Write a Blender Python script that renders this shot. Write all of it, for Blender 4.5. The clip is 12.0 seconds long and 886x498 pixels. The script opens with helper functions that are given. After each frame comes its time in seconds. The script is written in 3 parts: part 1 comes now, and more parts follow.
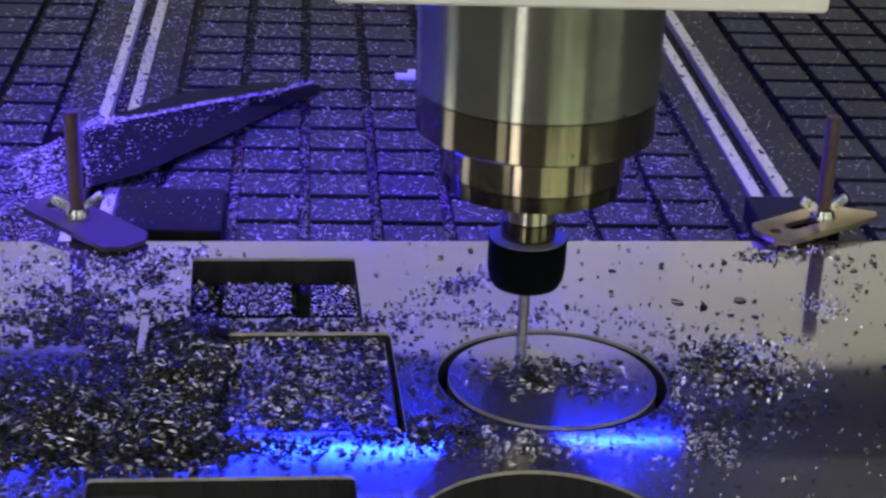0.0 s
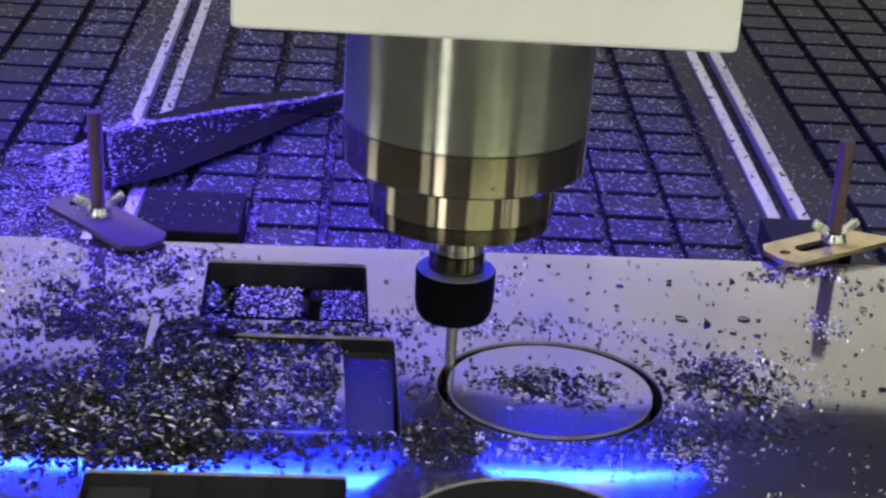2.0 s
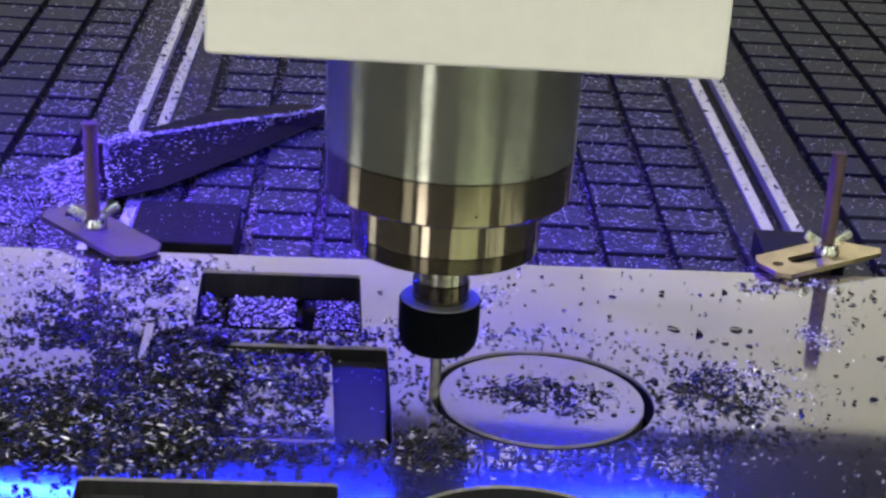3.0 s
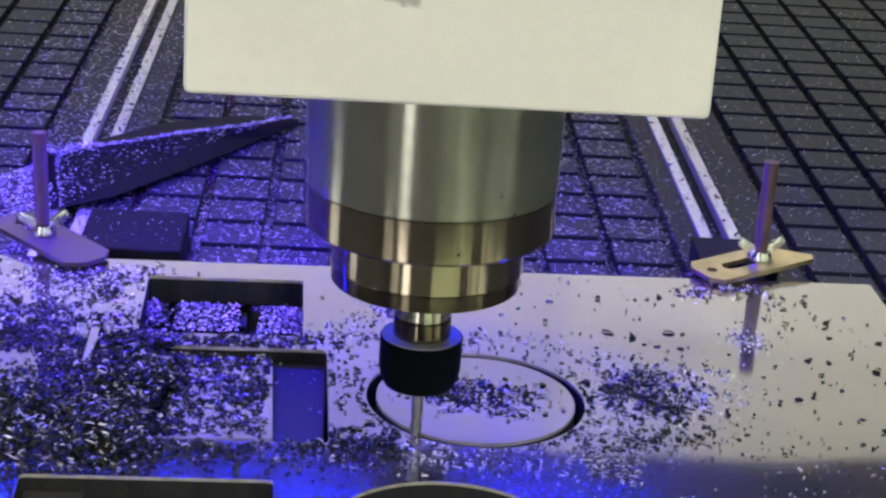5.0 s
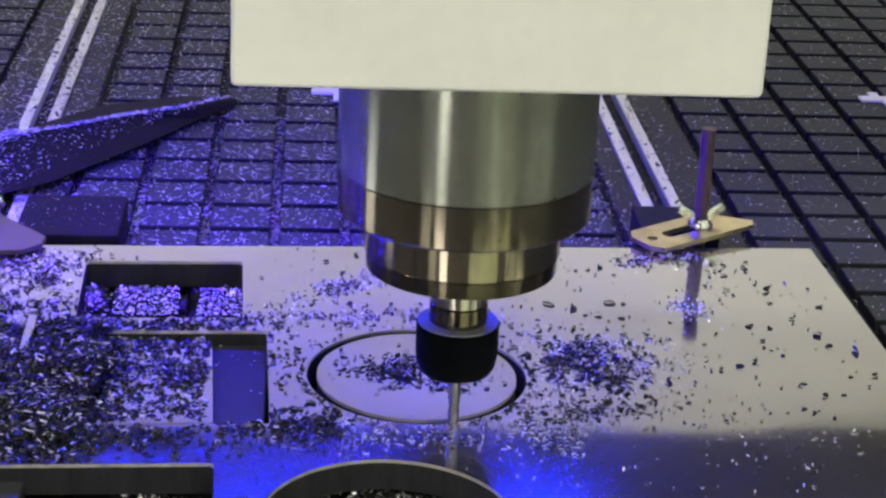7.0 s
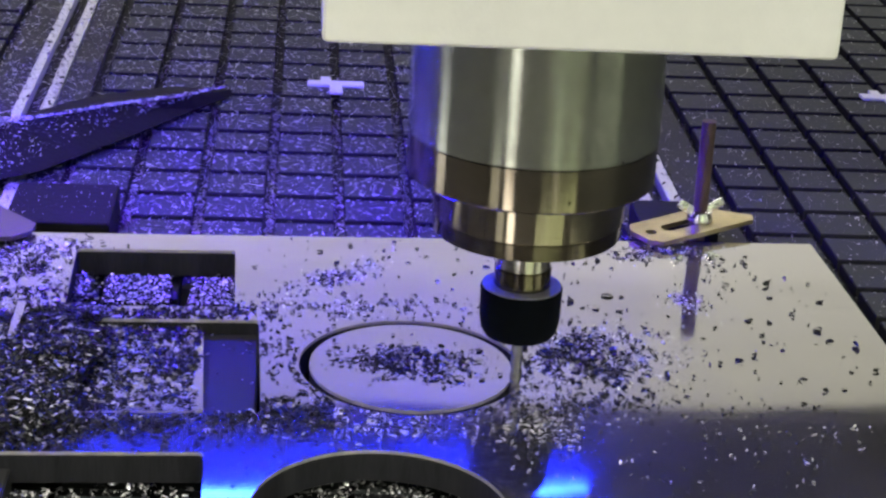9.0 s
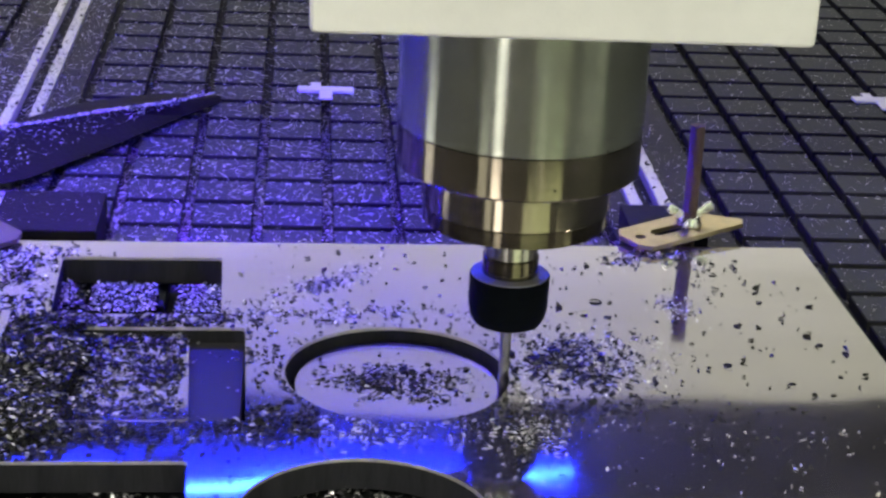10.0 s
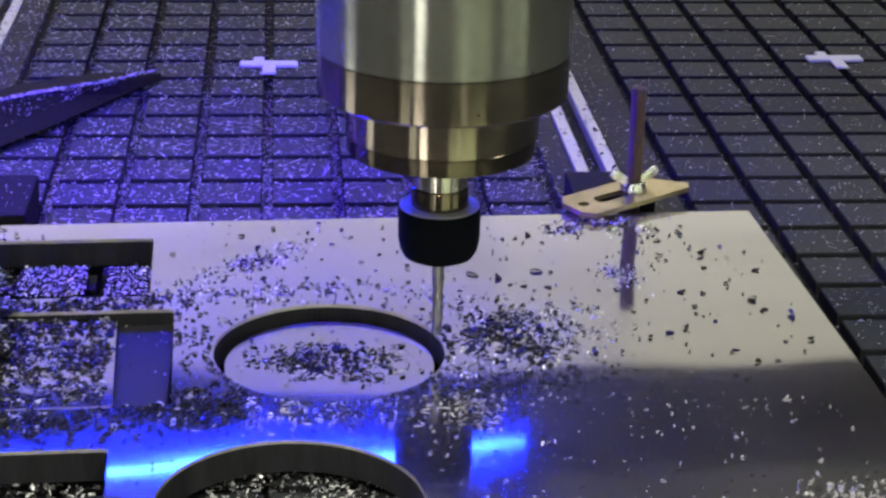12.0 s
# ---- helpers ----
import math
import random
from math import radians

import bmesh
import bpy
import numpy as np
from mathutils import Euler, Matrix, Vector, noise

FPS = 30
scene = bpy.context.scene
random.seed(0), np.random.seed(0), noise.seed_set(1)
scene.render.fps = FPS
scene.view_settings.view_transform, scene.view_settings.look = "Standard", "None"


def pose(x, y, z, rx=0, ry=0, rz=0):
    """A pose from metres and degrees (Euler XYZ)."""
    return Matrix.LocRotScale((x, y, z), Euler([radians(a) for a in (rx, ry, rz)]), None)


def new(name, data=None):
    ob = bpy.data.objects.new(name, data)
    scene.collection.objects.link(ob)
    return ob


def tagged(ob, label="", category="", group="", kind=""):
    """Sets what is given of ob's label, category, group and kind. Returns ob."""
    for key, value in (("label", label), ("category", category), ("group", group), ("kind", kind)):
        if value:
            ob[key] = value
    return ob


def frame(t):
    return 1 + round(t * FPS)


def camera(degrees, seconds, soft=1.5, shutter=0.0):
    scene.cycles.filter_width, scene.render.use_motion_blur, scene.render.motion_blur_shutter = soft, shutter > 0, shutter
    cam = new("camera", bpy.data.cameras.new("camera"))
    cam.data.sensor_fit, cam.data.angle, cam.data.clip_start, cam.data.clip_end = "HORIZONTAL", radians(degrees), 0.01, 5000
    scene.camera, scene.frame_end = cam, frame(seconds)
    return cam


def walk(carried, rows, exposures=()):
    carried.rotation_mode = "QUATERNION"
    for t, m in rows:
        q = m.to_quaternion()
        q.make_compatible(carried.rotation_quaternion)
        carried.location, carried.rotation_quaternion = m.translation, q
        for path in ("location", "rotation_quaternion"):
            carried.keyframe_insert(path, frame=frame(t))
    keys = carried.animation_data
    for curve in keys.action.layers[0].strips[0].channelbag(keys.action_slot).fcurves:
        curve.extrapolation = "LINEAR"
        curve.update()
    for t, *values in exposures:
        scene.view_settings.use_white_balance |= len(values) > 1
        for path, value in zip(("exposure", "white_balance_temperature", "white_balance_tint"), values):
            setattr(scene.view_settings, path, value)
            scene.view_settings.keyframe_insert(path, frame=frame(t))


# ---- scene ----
# World: plate top is z = 0, the finished disc is centred on the origin, x runs along the bridge, y away from the camera.
cam = camera(25.87, 12.0, soft=2.5, shutter=0.5)
VIEW = [
    (0, -0.1092, -0.7496, 0.3672, -4.521, -22.220, 2.435),
    (0.5, -0.0776, -0.7422, 0.3685, -2.604, -22.204, 3.860),
    (1, -0.0780, -0.7613, 0.3740, -2.530, -22.108, 3.596),
    (1.5, -0.0790, -0.7670, 0.3703, -2.540, -21.873, 3.589),
    (2, -0.0847, -0.7660, 0.3710, -2.519, -21.830, 3.614),
    (2.5, -0.0893, -0.7690, 0.3720, -2.691, -21.533, 3.716),
    (3, -0.0804, -0.7711, 0.3690, -2.416, -21.282, 3.617),
    (5, -0.0629, -0.7961, 0.3735, -3.129, -20.725, 3.823),
    (5.5, -0.0561, -0.7999, 0.3738, -3.374, -20.855, 3.578),
    (6, -0.0526, -0.7963, 0.3738, -4.012, -21.539, 2.506),
    (6.5, -0.0536, -0.7948, 0.3747, -4.381, -21.526, 2.386),
    (8.5, -0.0537, -0.7846, 0.3649, -4.691, -21.119, 3.366),
    (9, -0.0525, -0.7831, 0.3623, -4.669, -21.282, 3.263),
    (9.5, -0.0525, -0.7815, 0.3626, -4.649, -21.337, 3.288),
    (10, -0.0458, -0.7788, 0.3617, -4.646, -21.155, 2.953),
    (10.5, -0.0238, -0.7716, 0.3598, -4.817, -21.401, 2.526),
    (11, -0.0151, -0.7705, 0.3536, -4.882, -21.747, 1.962),
    (11.5, -0.0106, -0.7645, 0.3600, -4.942, -21.710, 1.697),
    (12, -0.0189, -0.7590, 0.3528, -5.054, -21.880, 1.384),
]


def aim(x, y, z, yaw, pitch, roll):
    return pose(x, y, z, 90 + pitch, 0, yaw) @ pose(0, 0, 0, 0, 0, roll)


walk(cam, [(t, aim(*r)) for t, *r in VIEW], [(0, -0.48), (0.3, -0.26), (0.5, -0.16), (2.0, -0.18), (3.0, -0.10), (5.0, 0.0), (12.0, 0.0)])

# ---- light ----
world = bpy.data.worlds.new("hall_air")
world.use_nodes = True
world.node_tree.nodes["Background"].inputs[0].default_value = (0.5, 0.55, 0.6, 1)
world.node_tree.nodes["Background"].inputs[1].default_value = 0.07
scene.world = world


def ceiling_lamp(x, y, lx, ly, watts, colour=(1.0, 0.97, 0.88)):
    data = bpy.data.lights.new("ceiling_panel", "AREA")
    data.shape, data.size, data.size_y, data.energy, data.color = "RECTANGLE", lx, ly, watts * 1.75, colour
    ob = new("ceiling_panel", data)
    ob.matrix_world = pose(x, y, 2.93)
    return ob


for lx_, ly_, sx_, sy_, w_ in ((-0.45, -2.2, 0.2, 1.2, 34), (1.3, -2.0, 0.5, 1.2, 40), (-2.2, -0.4, 0.3, 1.2, 24), (2.4, 0.6, 0.3, 1.2, 20),
                               (-1.2, 3.6, 1.2, 0.3, 30), (1.2, 3.6, 1.2, 0.3, 22)):
    ceiling_lamp(lx_, ly_, sx_, sy_, w_)


# ---- materials ----
def material(name, base, rough=0.5, metal=0.0, vary=0.25, scale=40.0, bump=0.0, bump_scale=400.0, spec=0.5, rough_vary=0.1, stretch=(1, 1, 1), object_random=0.0):
    m = bpy.data.materials.new(name)
    m.use_nodes = True
    nt = m.node_tree
    n, l = nt.nodes, nt.links
    b = n["Principled BSDF"]
    tc = n.new("ShaderNodeTexCoord")
    mp = n.new("ShaderNodeMapping")
    mp.inputs["Scale"].default_value = stretch
    l.new(tc.outputs["Object"], mp.inputs["Vector"])
    coarse, fine = n.new("ShaderNodeTexNoise"), n.new("ShaderNodeTexNoise")
    coarse.inputs["Scale"].default_value, fine.inputs["Scale"].default_value = scale, scale * 11
    coarse.inputs["Detail"].default_value = 5
    l.new(mp.outputs[0], coarse.inputs["Vector"])
    l.new(mp.outputs[0], fine.inputs["Vector"])
    mix = n.new("ShaderNodeMath")
    mix.operation = "MULTIPLY_ADD"
    l.new(fine.outputs[0], mix.inputs[0])
    mix.inputs[1].default_value = 0.45
    l.new(coarse.outputs[0], mix.inputs[2])
    last = mix.outputs[0]
    if object_random:
        oi = n.new("ShaderNodeObjectInfo")
        add = n.new("ShaderNodeMath")
        add.operation = "MULTIPLY_ADD"
        l.new(oi.outputs["Random"], add.inputs[0])
        add.inputs[1].default_value = object_random
        l.new(last, add.inputs[2])
        last = add.outputs[0]
    ramp = n.new("ShaderNodeValToRGB")
    lo = [c * (1 - vary) for c in base]
    hi = [min(1.0, c * (1 + vary)) for c in base]
    ramp.color_ramp.elements[0].position, ramp.color_ramp.elements[1].position = 0.45, 1.0
    ramp.color_ramp.elements[0].color, ramp.color_ramp.elements[1].color = (*lo, 1), (*hi, 1)
    l.new(last, ramp.inputs[0])
    l.new(ramp.outputs[0], b.inputs["Base Color"])
    mr = n.new("ShaderNodeMapRange")
    mr.inputs["From Min"].default_value, mr.inputs["From Max"].default_value = 0.4, 1.0
    mr.inputs["To Min"].default_value, mr.inputs["To Max"].default_value = max(0.02, rough - rough_vary), min(1, rough + rough_vary)
    l.new(last, mr.inputs["Value"])
    l.new(mr.outputs[0], b.inputs["Roughness"])
    b.inputs["Metallic"].default_value = metal
    b.inputs["Specular IOR Level"].default_value = spec
    if bump:
        bn, bp = n.new("ShaderNodeTexNoise"), n.new("ShaderNodeBump")
        bn.inputs["Scale"].default_value = bump_scale
        bn.inputs["Detail"].default_value = 4
        l.new(mp.outputs[0], bn.inputs["Vector"])
        l.new(bn.outputs[0], bp.inputs["Height"])
        bp.inputs["Strength"].default_value, bp.inputs["Distance"].default_value = bump, 0.001
        l.new(bp.outputs[0], b.inputs["Normal"])
    return m


def turned_metal(name, base, rough, aniso):
    """Lathe-turned metal: the fine grooves run round the axis and draw highlights out along it."""
    m = material(name, base, rough, 1.0, 0.12, 25, 0, stretch=(1, 1, 1), rough_vary=0.03)
    n, l = m.node_tree.nodes, m.node_tree.links
    t = n.new("ShaderNodeTangent")
    t.direction_type, t.axis = "RADIAL", "Z"
    b = n["Principled BSDF"]
    l.new(t.outputs[0], b.inputs["Tangent"])
    b.inputs["Anisotropic"].default_value = aniso
    b.inputs["Anisotropic Rotation"].default_value = 0.25
    return m


def glow(name, colour, strength):
    m = bpy.data.materials.new(name)
    m.use_nodes = True
    b = m.node_tree.nodes["Principled BSDF"]
    b.inputs["Base Color"].default_value = (0.6, 0.6, 0.7, 1)
    b.inputs["Emission Color"].default_value = (*colour, 1)
    b.inputs["Emission Strength"].default_value = strength
    return m


ALU = material("sheet_aluminium", (0.82, 0.80, 0.77), 0.070, 1.0, 0.05, 18, 0.0, rough_vary=0.02, stretch=(1, 9, 1))
haze = ALU.node_tree.nodes.new("ShaderNodeBsdfGlossy")
haze.inputs["Color"].default_value, haze.inputs["Roughness"].default_value = (0.78, 0.76, 0.73, 1), 0.21
blend = ALU.node_tree.nodes.new("ShaderNodeMixShader")
blend.inputs[0].default_value = 0.095
ALU.node_tree.links.new(ALU.node_tree.nodes["Principled BSDF"].outputs[0], blend.inputs[1])
ALU.node_tree.links.new(haze.outputs[0], blend.inputs[2])
wave, wavy = ALU.node_tree.nodes.new("ShaderNodeTexNoise"), ALU.node_tree.nodes.new("ShaderNodeBump")
wave.inputs["Scale"].default_value, wave.inputs["Detail"].default_value = 8.0, 1.0
wavy.inputs["Strength"].default_value, wavy.inputs["Distance"].default_value = 1.0, 0.0013
waved = ALU.node_tree.nodes.new("ShaderNodeTexCoord")
ALU.node_tree.links.new(waved.outputs["Object"], wave.inputs["Vector"])
ALU.node_tree.links.new(wave.outputs[0], wavy.inputs["Height"])
ALU.node_tree.links.new(wavy.outputs[0], ALU.node_tree.nodes["Principled BSDF"].inputs["Normal"])
ALU.node_tree.links.new(wavy.outputs[0], haze.inputs["Normal"])
veil = ALU.node_tree.nodes.new("ShaderNodeBsdfGlossy")
veil.inputs["Color"].default_value, veil.inputs["Roughness"].default_value = (0.78, 0.76, 0.74, 1), 0.55
worn = ALU.node_tree.nodes.new("ShaderNodeMixShader")
smear, smear_range = ALU.node_tree.nodes.new("ShaderNodeTexNoise"), ALU.node_tree.nodes.new("ShaderNodeMapRange")
smear.inputs["Scale"].default_value, smear.inputs["Detail"].default_value = 16, 5
for k_, v_ in (("From Min", 0.35), ("From Max", 0.7), ("To Min", 0.05), ("To Max", 0.12)):
    smear_range.inputs[k_].default_value = v_
spot_ = ALU.node_tree.nodes.new("ShaderNodeTexCoord")
ALU.node_tree.links.new(spot_.outputs["Object"], smear.inputs["Vector"])
ALU.node_tree.links.new(smear.outputs[0], smear_range.inputs["Value"])
ALU.node_tree.links.new(smear_range.outputs[0], worn.inputs[0])
ALU.node_tree.links.new(blend.outputs[0], worn.inputs[1])
ALU.node_tree.links.new(veil.outputs[0], worn.inputs[2])
ALU.node_tree.links.new(worn.outputs[0], ALU.node_tree.nodes["Material Output"].inputs["Surface"])
# Near-black base puts the shade inside the openings into the cut walls.
CUT = material("shaded_milled_edge", (0.024, 0.024, 0.027), 0.65, 0.0, 0.4, 120, 0.3, 700, stretch=(1, 1, 0.1), spec=0.12)
EDGE = material("bright_edge", (0.62, 0.58, 0.48), 0.45, 0.6, 0.25, 150, 0.3, 900)
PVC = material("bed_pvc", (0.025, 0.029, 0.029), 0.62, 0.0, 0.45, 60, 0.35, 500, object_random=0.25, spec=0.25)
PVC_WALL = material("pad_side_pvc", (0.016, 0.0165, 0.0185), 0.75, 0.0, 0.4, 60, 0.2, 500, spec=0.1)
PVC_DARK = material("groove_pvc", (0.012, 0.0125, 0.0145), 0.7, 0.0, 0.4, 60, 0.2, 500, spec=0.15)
STRIP = material("trim_pvc", (0.019, 0.0195, 0.022), 0.6, 0.0, 0.35, 30, 0.3, 350, spec=0.2)
RAIL = material("rail_aluminium", (0.62, 0.62, 0.62), 0.45, 0.7, 0.15, 50, 0.2, 500, stretch=(1, 0.1, 1))
WHITE = material("white_paint", (0.78, 0.77, 0.71), 0.45, 0.0, 0.05, 14, 0.08, 600)
TURNED = turned_metal("turned_steel", (0.58, 0.59, 0.50), 0.17, 0.90)
TURNED.node_tree.nodes["Principled BSDF"].inputs["Metallic"].default_value = 0.91
TURNED_LOW = turned_metal("turned_steel_cap", (0.40, 0.345, 0.265), 0.13, 0.90)
TURNED_DARK = turned_metal("turned_steel_ring", (0.20, 0.17, 0.125), 0.13, 0.9)
BRIGHT = turned_metal("ground_steel", (0.65, 0.62, 0.55), 0.2, 0.7)
BLACK = material("black_oxide", (0.0022, 0.0032, 0.0045), 0.6, 0.0, 0.3, 200, 0.1, 900, spec=0.025)
NUTFACE = material("grey_steel_face", (0.34, 0.34, 0.36), 0.5, 0.0, 0.2, 200)
CARBIDE = material("carbide", (0.30, 0.29, 0.29), 0.45, 1.0, 0.2, 300, 0.1, 900)
ZINC = material("zinc_steel", (0.44, 0.37, 0.21), 0.34, 1.0, 0.25, 90, 0.2, 700)
ZINC_GREY = material("steel_strap", (0.11, 0.09, 0.075), 0.5, 0.75, 0.25, 90, 0.2, 700)
STUD = material("threaded_steel", (0.12, 0.080, 0.060), 0.5, 0.5, 0.25, 200, 0.2, 900)
WING = material("bright_zinc", (0.75, 0.74, 0.72), 0.25, 1.0, 0.15, 150, 0.15, 900)


def swarf(name, bright_share, dark, bright, sheen=1.0, rough=0.42, spec=0.2):
    """Chips: some bright, some darkened in place of the dim gantry they mirror, told apart piece by piece."""
    m = bpy.data.materials.new(name)
    m.use_nodes = True
    n, l = m.node_tree.nodes, m.node_tree.links
    b = n["Principled BSDF"]
    g = n.new("ShaderNodeNewGeometry")
    r = n.new("ShaderNodeValToRGB")
    r.color_ramp.interpolation = "LINEAR"
    e = r.color_ramp.elements
    e[0].position, e[0].color = 1 - bright_share - 0.06, (*dark, 1)
    e[1].position, e[1].color = 1 - bright_share + 0.06, (*bright, 1)
    l.new(g.outputs["Random Per Island"], r.inputs[0])
    l.new(r.outputs[0], b.inputs["Base Color"])
    k = n.new("ShaderNodeMapRange")
    k.inputs["From Min"].default_value, k.inputs["From Max"].default_value = 1 - bright_share - 0.1, 1 - bright_share + 0.1
    k.inputs["To Max"].default_value = sheen
    l.new(g.outputs["Random Per Island"], k.inputs["Value"])
    l.new(k.outputs[0], b.inputs["Metallic"])
    b.inputs["Roughness"].default_value = rough
    b.inputs["Specular IOR Level"].default_value = spec
    return m


SWARF = swarf("aluminium_swarf", 0.03, (0.014, 0.0145, 0.015), (0.45, 0.45, 0.43), 0.7, 0.34, 0.25)
SWARF_BRIGHT = swarf("bright_swarf", 0.75, (0.08, 0.08, 0.08), (0.62, 0.61, 0.58), 0.4, 0.3, 0.5)
# Brighter copy of SWARF: stands in for chips' contrast over the sheet's dark reflection.
SWARF_LIGHT = swarf("paled_swarf", 0.36, (0.014, 0.014, 0.015), (0.66, 0.65, 0.62), 0.5, 0.32, 0.4)
DUST = swarf("fine_swarf", 0.50, (0.06, 0.06, 0.064), (0.92, 0.92, 0.90), 0.45, 0.36, 0.5)
SWARF_MIXED = swarf("mixed_swarf", 0.15, (0.009, 0.009, 0.010), (0.55, 0.55, 0.55), 0.4, 0.3, 0.4)
HEAP = material("packed_swarf", (0.010, 0.010, 0.011), 0.9, 0.0, 0.9, 500, 1.0, 900, spec=0.03)
WOOD = material("offcut_grey", (0.0095, 0.0085, 0.0085), 0.75, 0.0, 0.6, 40, 0.5, 300, spec=0.12)
PACK = material("grey_plastic", (0.030, 0.030, 0.032), 0.55, 0.0, 0.25, 30, spec=0.22)
PLASTIC = material("white_plastic", (0.72, 0.72, 0.74), 0.4, 0.0, 0.08, 80)
PAINT = material("machine_paint", (0.115, 0.115, 0.12), 0.5, 0.0, 0.2, 10, 0.1, 300)
BEAM = material("dark_beam_paint", (0.032, 0.032, 0.036), 0.55, 0.0, 0.2, 10, 0.1, 300, spec=0.3)
WALL = material("hall_plaster", (0.060, 0.062, 0.054), 0.85, 0.0, 0.25, 1.5, 0.1, 60)
CEILING = material("ceiling_plaster", (0.10, 0.10, 0.085), 0.85, 0.0, 0.12, 1.5, 0.1, 60)
FLOOR = material("hall_concrete", (0.10, 0.10, 0.095), 0.6, 0.0, 0.3, 3, 0.2, 80)
LED = glow("blue_led", (0.0024, 0.0145, 1.0), 225.0)
# Second emitter, added only to turn the strip's spill violet.
LED_SPILL = glow("violet_spill_glow", (0.090, 0.0040, 1.0), 375.0)


# scuffs and smudges on the white cover
n, l = WHITE.node_tree.nodes, WHITE.node_tree.links
scuff, sharp, tint = n.new("ShaderNodeTexNoise"), n.new("ShaderNodeValToRGB"), n.new("ShaderNodeMix")
scuff.inputs["Scale"].default_value, scuff.inputs["Detail"].default_value = 42, 6
sharp.color_ramp.elements[0].position, sharp.color_ramp.elements[1].position = 0.685, 0.74
tint.data_type = "RGBA"
l.new(n["Texture Coordinate"].outputs["Object"], scuff.inputs["Vector"])
l.new(scuff.outputs[0], sharp.inputs[0])
l.new(sharp.outputs[0], tint.inputs["Factor"])
l.new(n["Color Ramp"].outputs[0], tint.inputs["A"])
tint.inputs["B"].default_value = (0.42, 0.41, 0.39, 1)
l.new(tint.outputs["Result"], n["Principled BSDF"].inputs["Base Color"])


# ---- builders ----
def mesh_of(bm, name, mat, smooth=False):
    bmesh.ops.recalc_face_normals(bm, faces=bm.faces)
    me = bpy.data.meshes.new(name)
    bm.to_mesh(me)
    bm.free()
    for mm in (mat if isinstance(mat, (list, tuple)) else [mat]):
        me.materials.append(mm)
    if smooth:
        me.shade_smooth()
        me.set_sharp_from_angle(angle=radians(32))
    return me


def part(name, bm, mat, parent=None, label="", m=None, smooth=False):
    ob = new(name, mesh_of(bm, name, mat, smooth))
    ob.parent = parent
    if m is not None:
        ob.matrix_basis = m
    return tagged(ob, label)


def thing(name, label, category, m=None, group="", kind=""):
    ob = new(name)
    ob.empty_display_size = 0.02
    if m is not None:
        ob.matrix_basis = m
    return tagged(ob, label, category, group, kind)


def box(x0, x1, y0, y1, z0, z1, bevel=0.0, segments=2, bm=None):
    own = bmesh.new()
    bmesh.ops.create_cube(own, size=1, matrix=Matrix.LocRotScale(((x0 + x1) / 2, (y0 + y1) / 2, (z0 + z1) / 2), None, (x1 - x0, y1 - y0, z1 - z0)))
    if bevel:
        bmesh.ops.bevel(own, geom=own.edges[:], offset=bevel, segments=segments, affect="EDGES", profile=0.6)
    return own


def lathe(profile, steps=64, closed=True):
    """A solid of revolution round z from (radius, height) pairs, bottom to top."""
    bm = bmesh.new()
    rings = []
    for r, z in profile:
        rings.append([bm.verts.new((r * math.cos(2 * math.pi * i / steps), r * math.sin(2 * math.pi * i / steps), z)) for i in range(steps)])
    for a, b in zip(rings, rings[1:]):
        for i in range(steps):
            j = (i + 1) % steps
            bm.faces.new((a[i], a[j], b[j], b[i]))
    if closed:
        bm.faces.new(list(reversed(rings[0])))
        bm.faces.new(rings[-1])
    return bm


def rounded(x0, x1, y0, y1, r=0.0025, n=5):
    pts = []
    for cx, cy, a in ((x1 - r, y0 + r, -90), (x1 - r, y1 - r, 0), (x0 + r, y1 - r, 90), (x0 + r, y0 + r, 180)):
        for i in range(n + 1):
            w = radians(a + 90 * i / n)
            pts.append((cx + r * math.cos(w), cy + r * math.sin(w)))
    return pts


def circle(cx, cy, r, n=96):
    return [(cx + r * math.cos(2 * math.pi * i / n), cy + r * math.sin(2 * math.pi * i / n)) for i in range(n)]


def sheet(outer, holes, z0, z1, chamfer=0.0):
    """A flat slab with openings that go through it; the upper edge of its rims takes the second material, the rest the third."""
    bm = bmesh.new()
    loops = []
    for ring in [outer] + holes:
        loops.append(([bm.verts.new((x, y, z1)) for x, y in ring], ring))
    edges = []
    for vs, _ in loops:
        edges += [bm.edges.new((vs[i], vs[(i + 1) % len(vs)])) for i in range(len(vs))]
    bmesh.ops.triangle_fill(bm, use_beauty=True, edges=edges)
    top = bm.faces[:]
    low = {}
    for vs, ring in loops:
        for v in vs:
            low[v] = bm.verts.new((v.co.x, v.co.y, z0))
    for f in top:
        bm.faces.new([low[v] for v in reversed(f.verts)])
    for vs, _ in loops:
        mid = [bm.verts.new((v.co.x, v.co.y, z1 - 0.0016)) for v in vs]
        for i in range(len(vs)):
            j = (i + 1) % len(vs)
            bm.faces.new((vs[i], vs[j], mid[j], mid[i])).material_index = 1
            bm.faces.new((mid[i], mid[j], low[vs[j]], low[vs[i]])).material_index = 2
    return bm


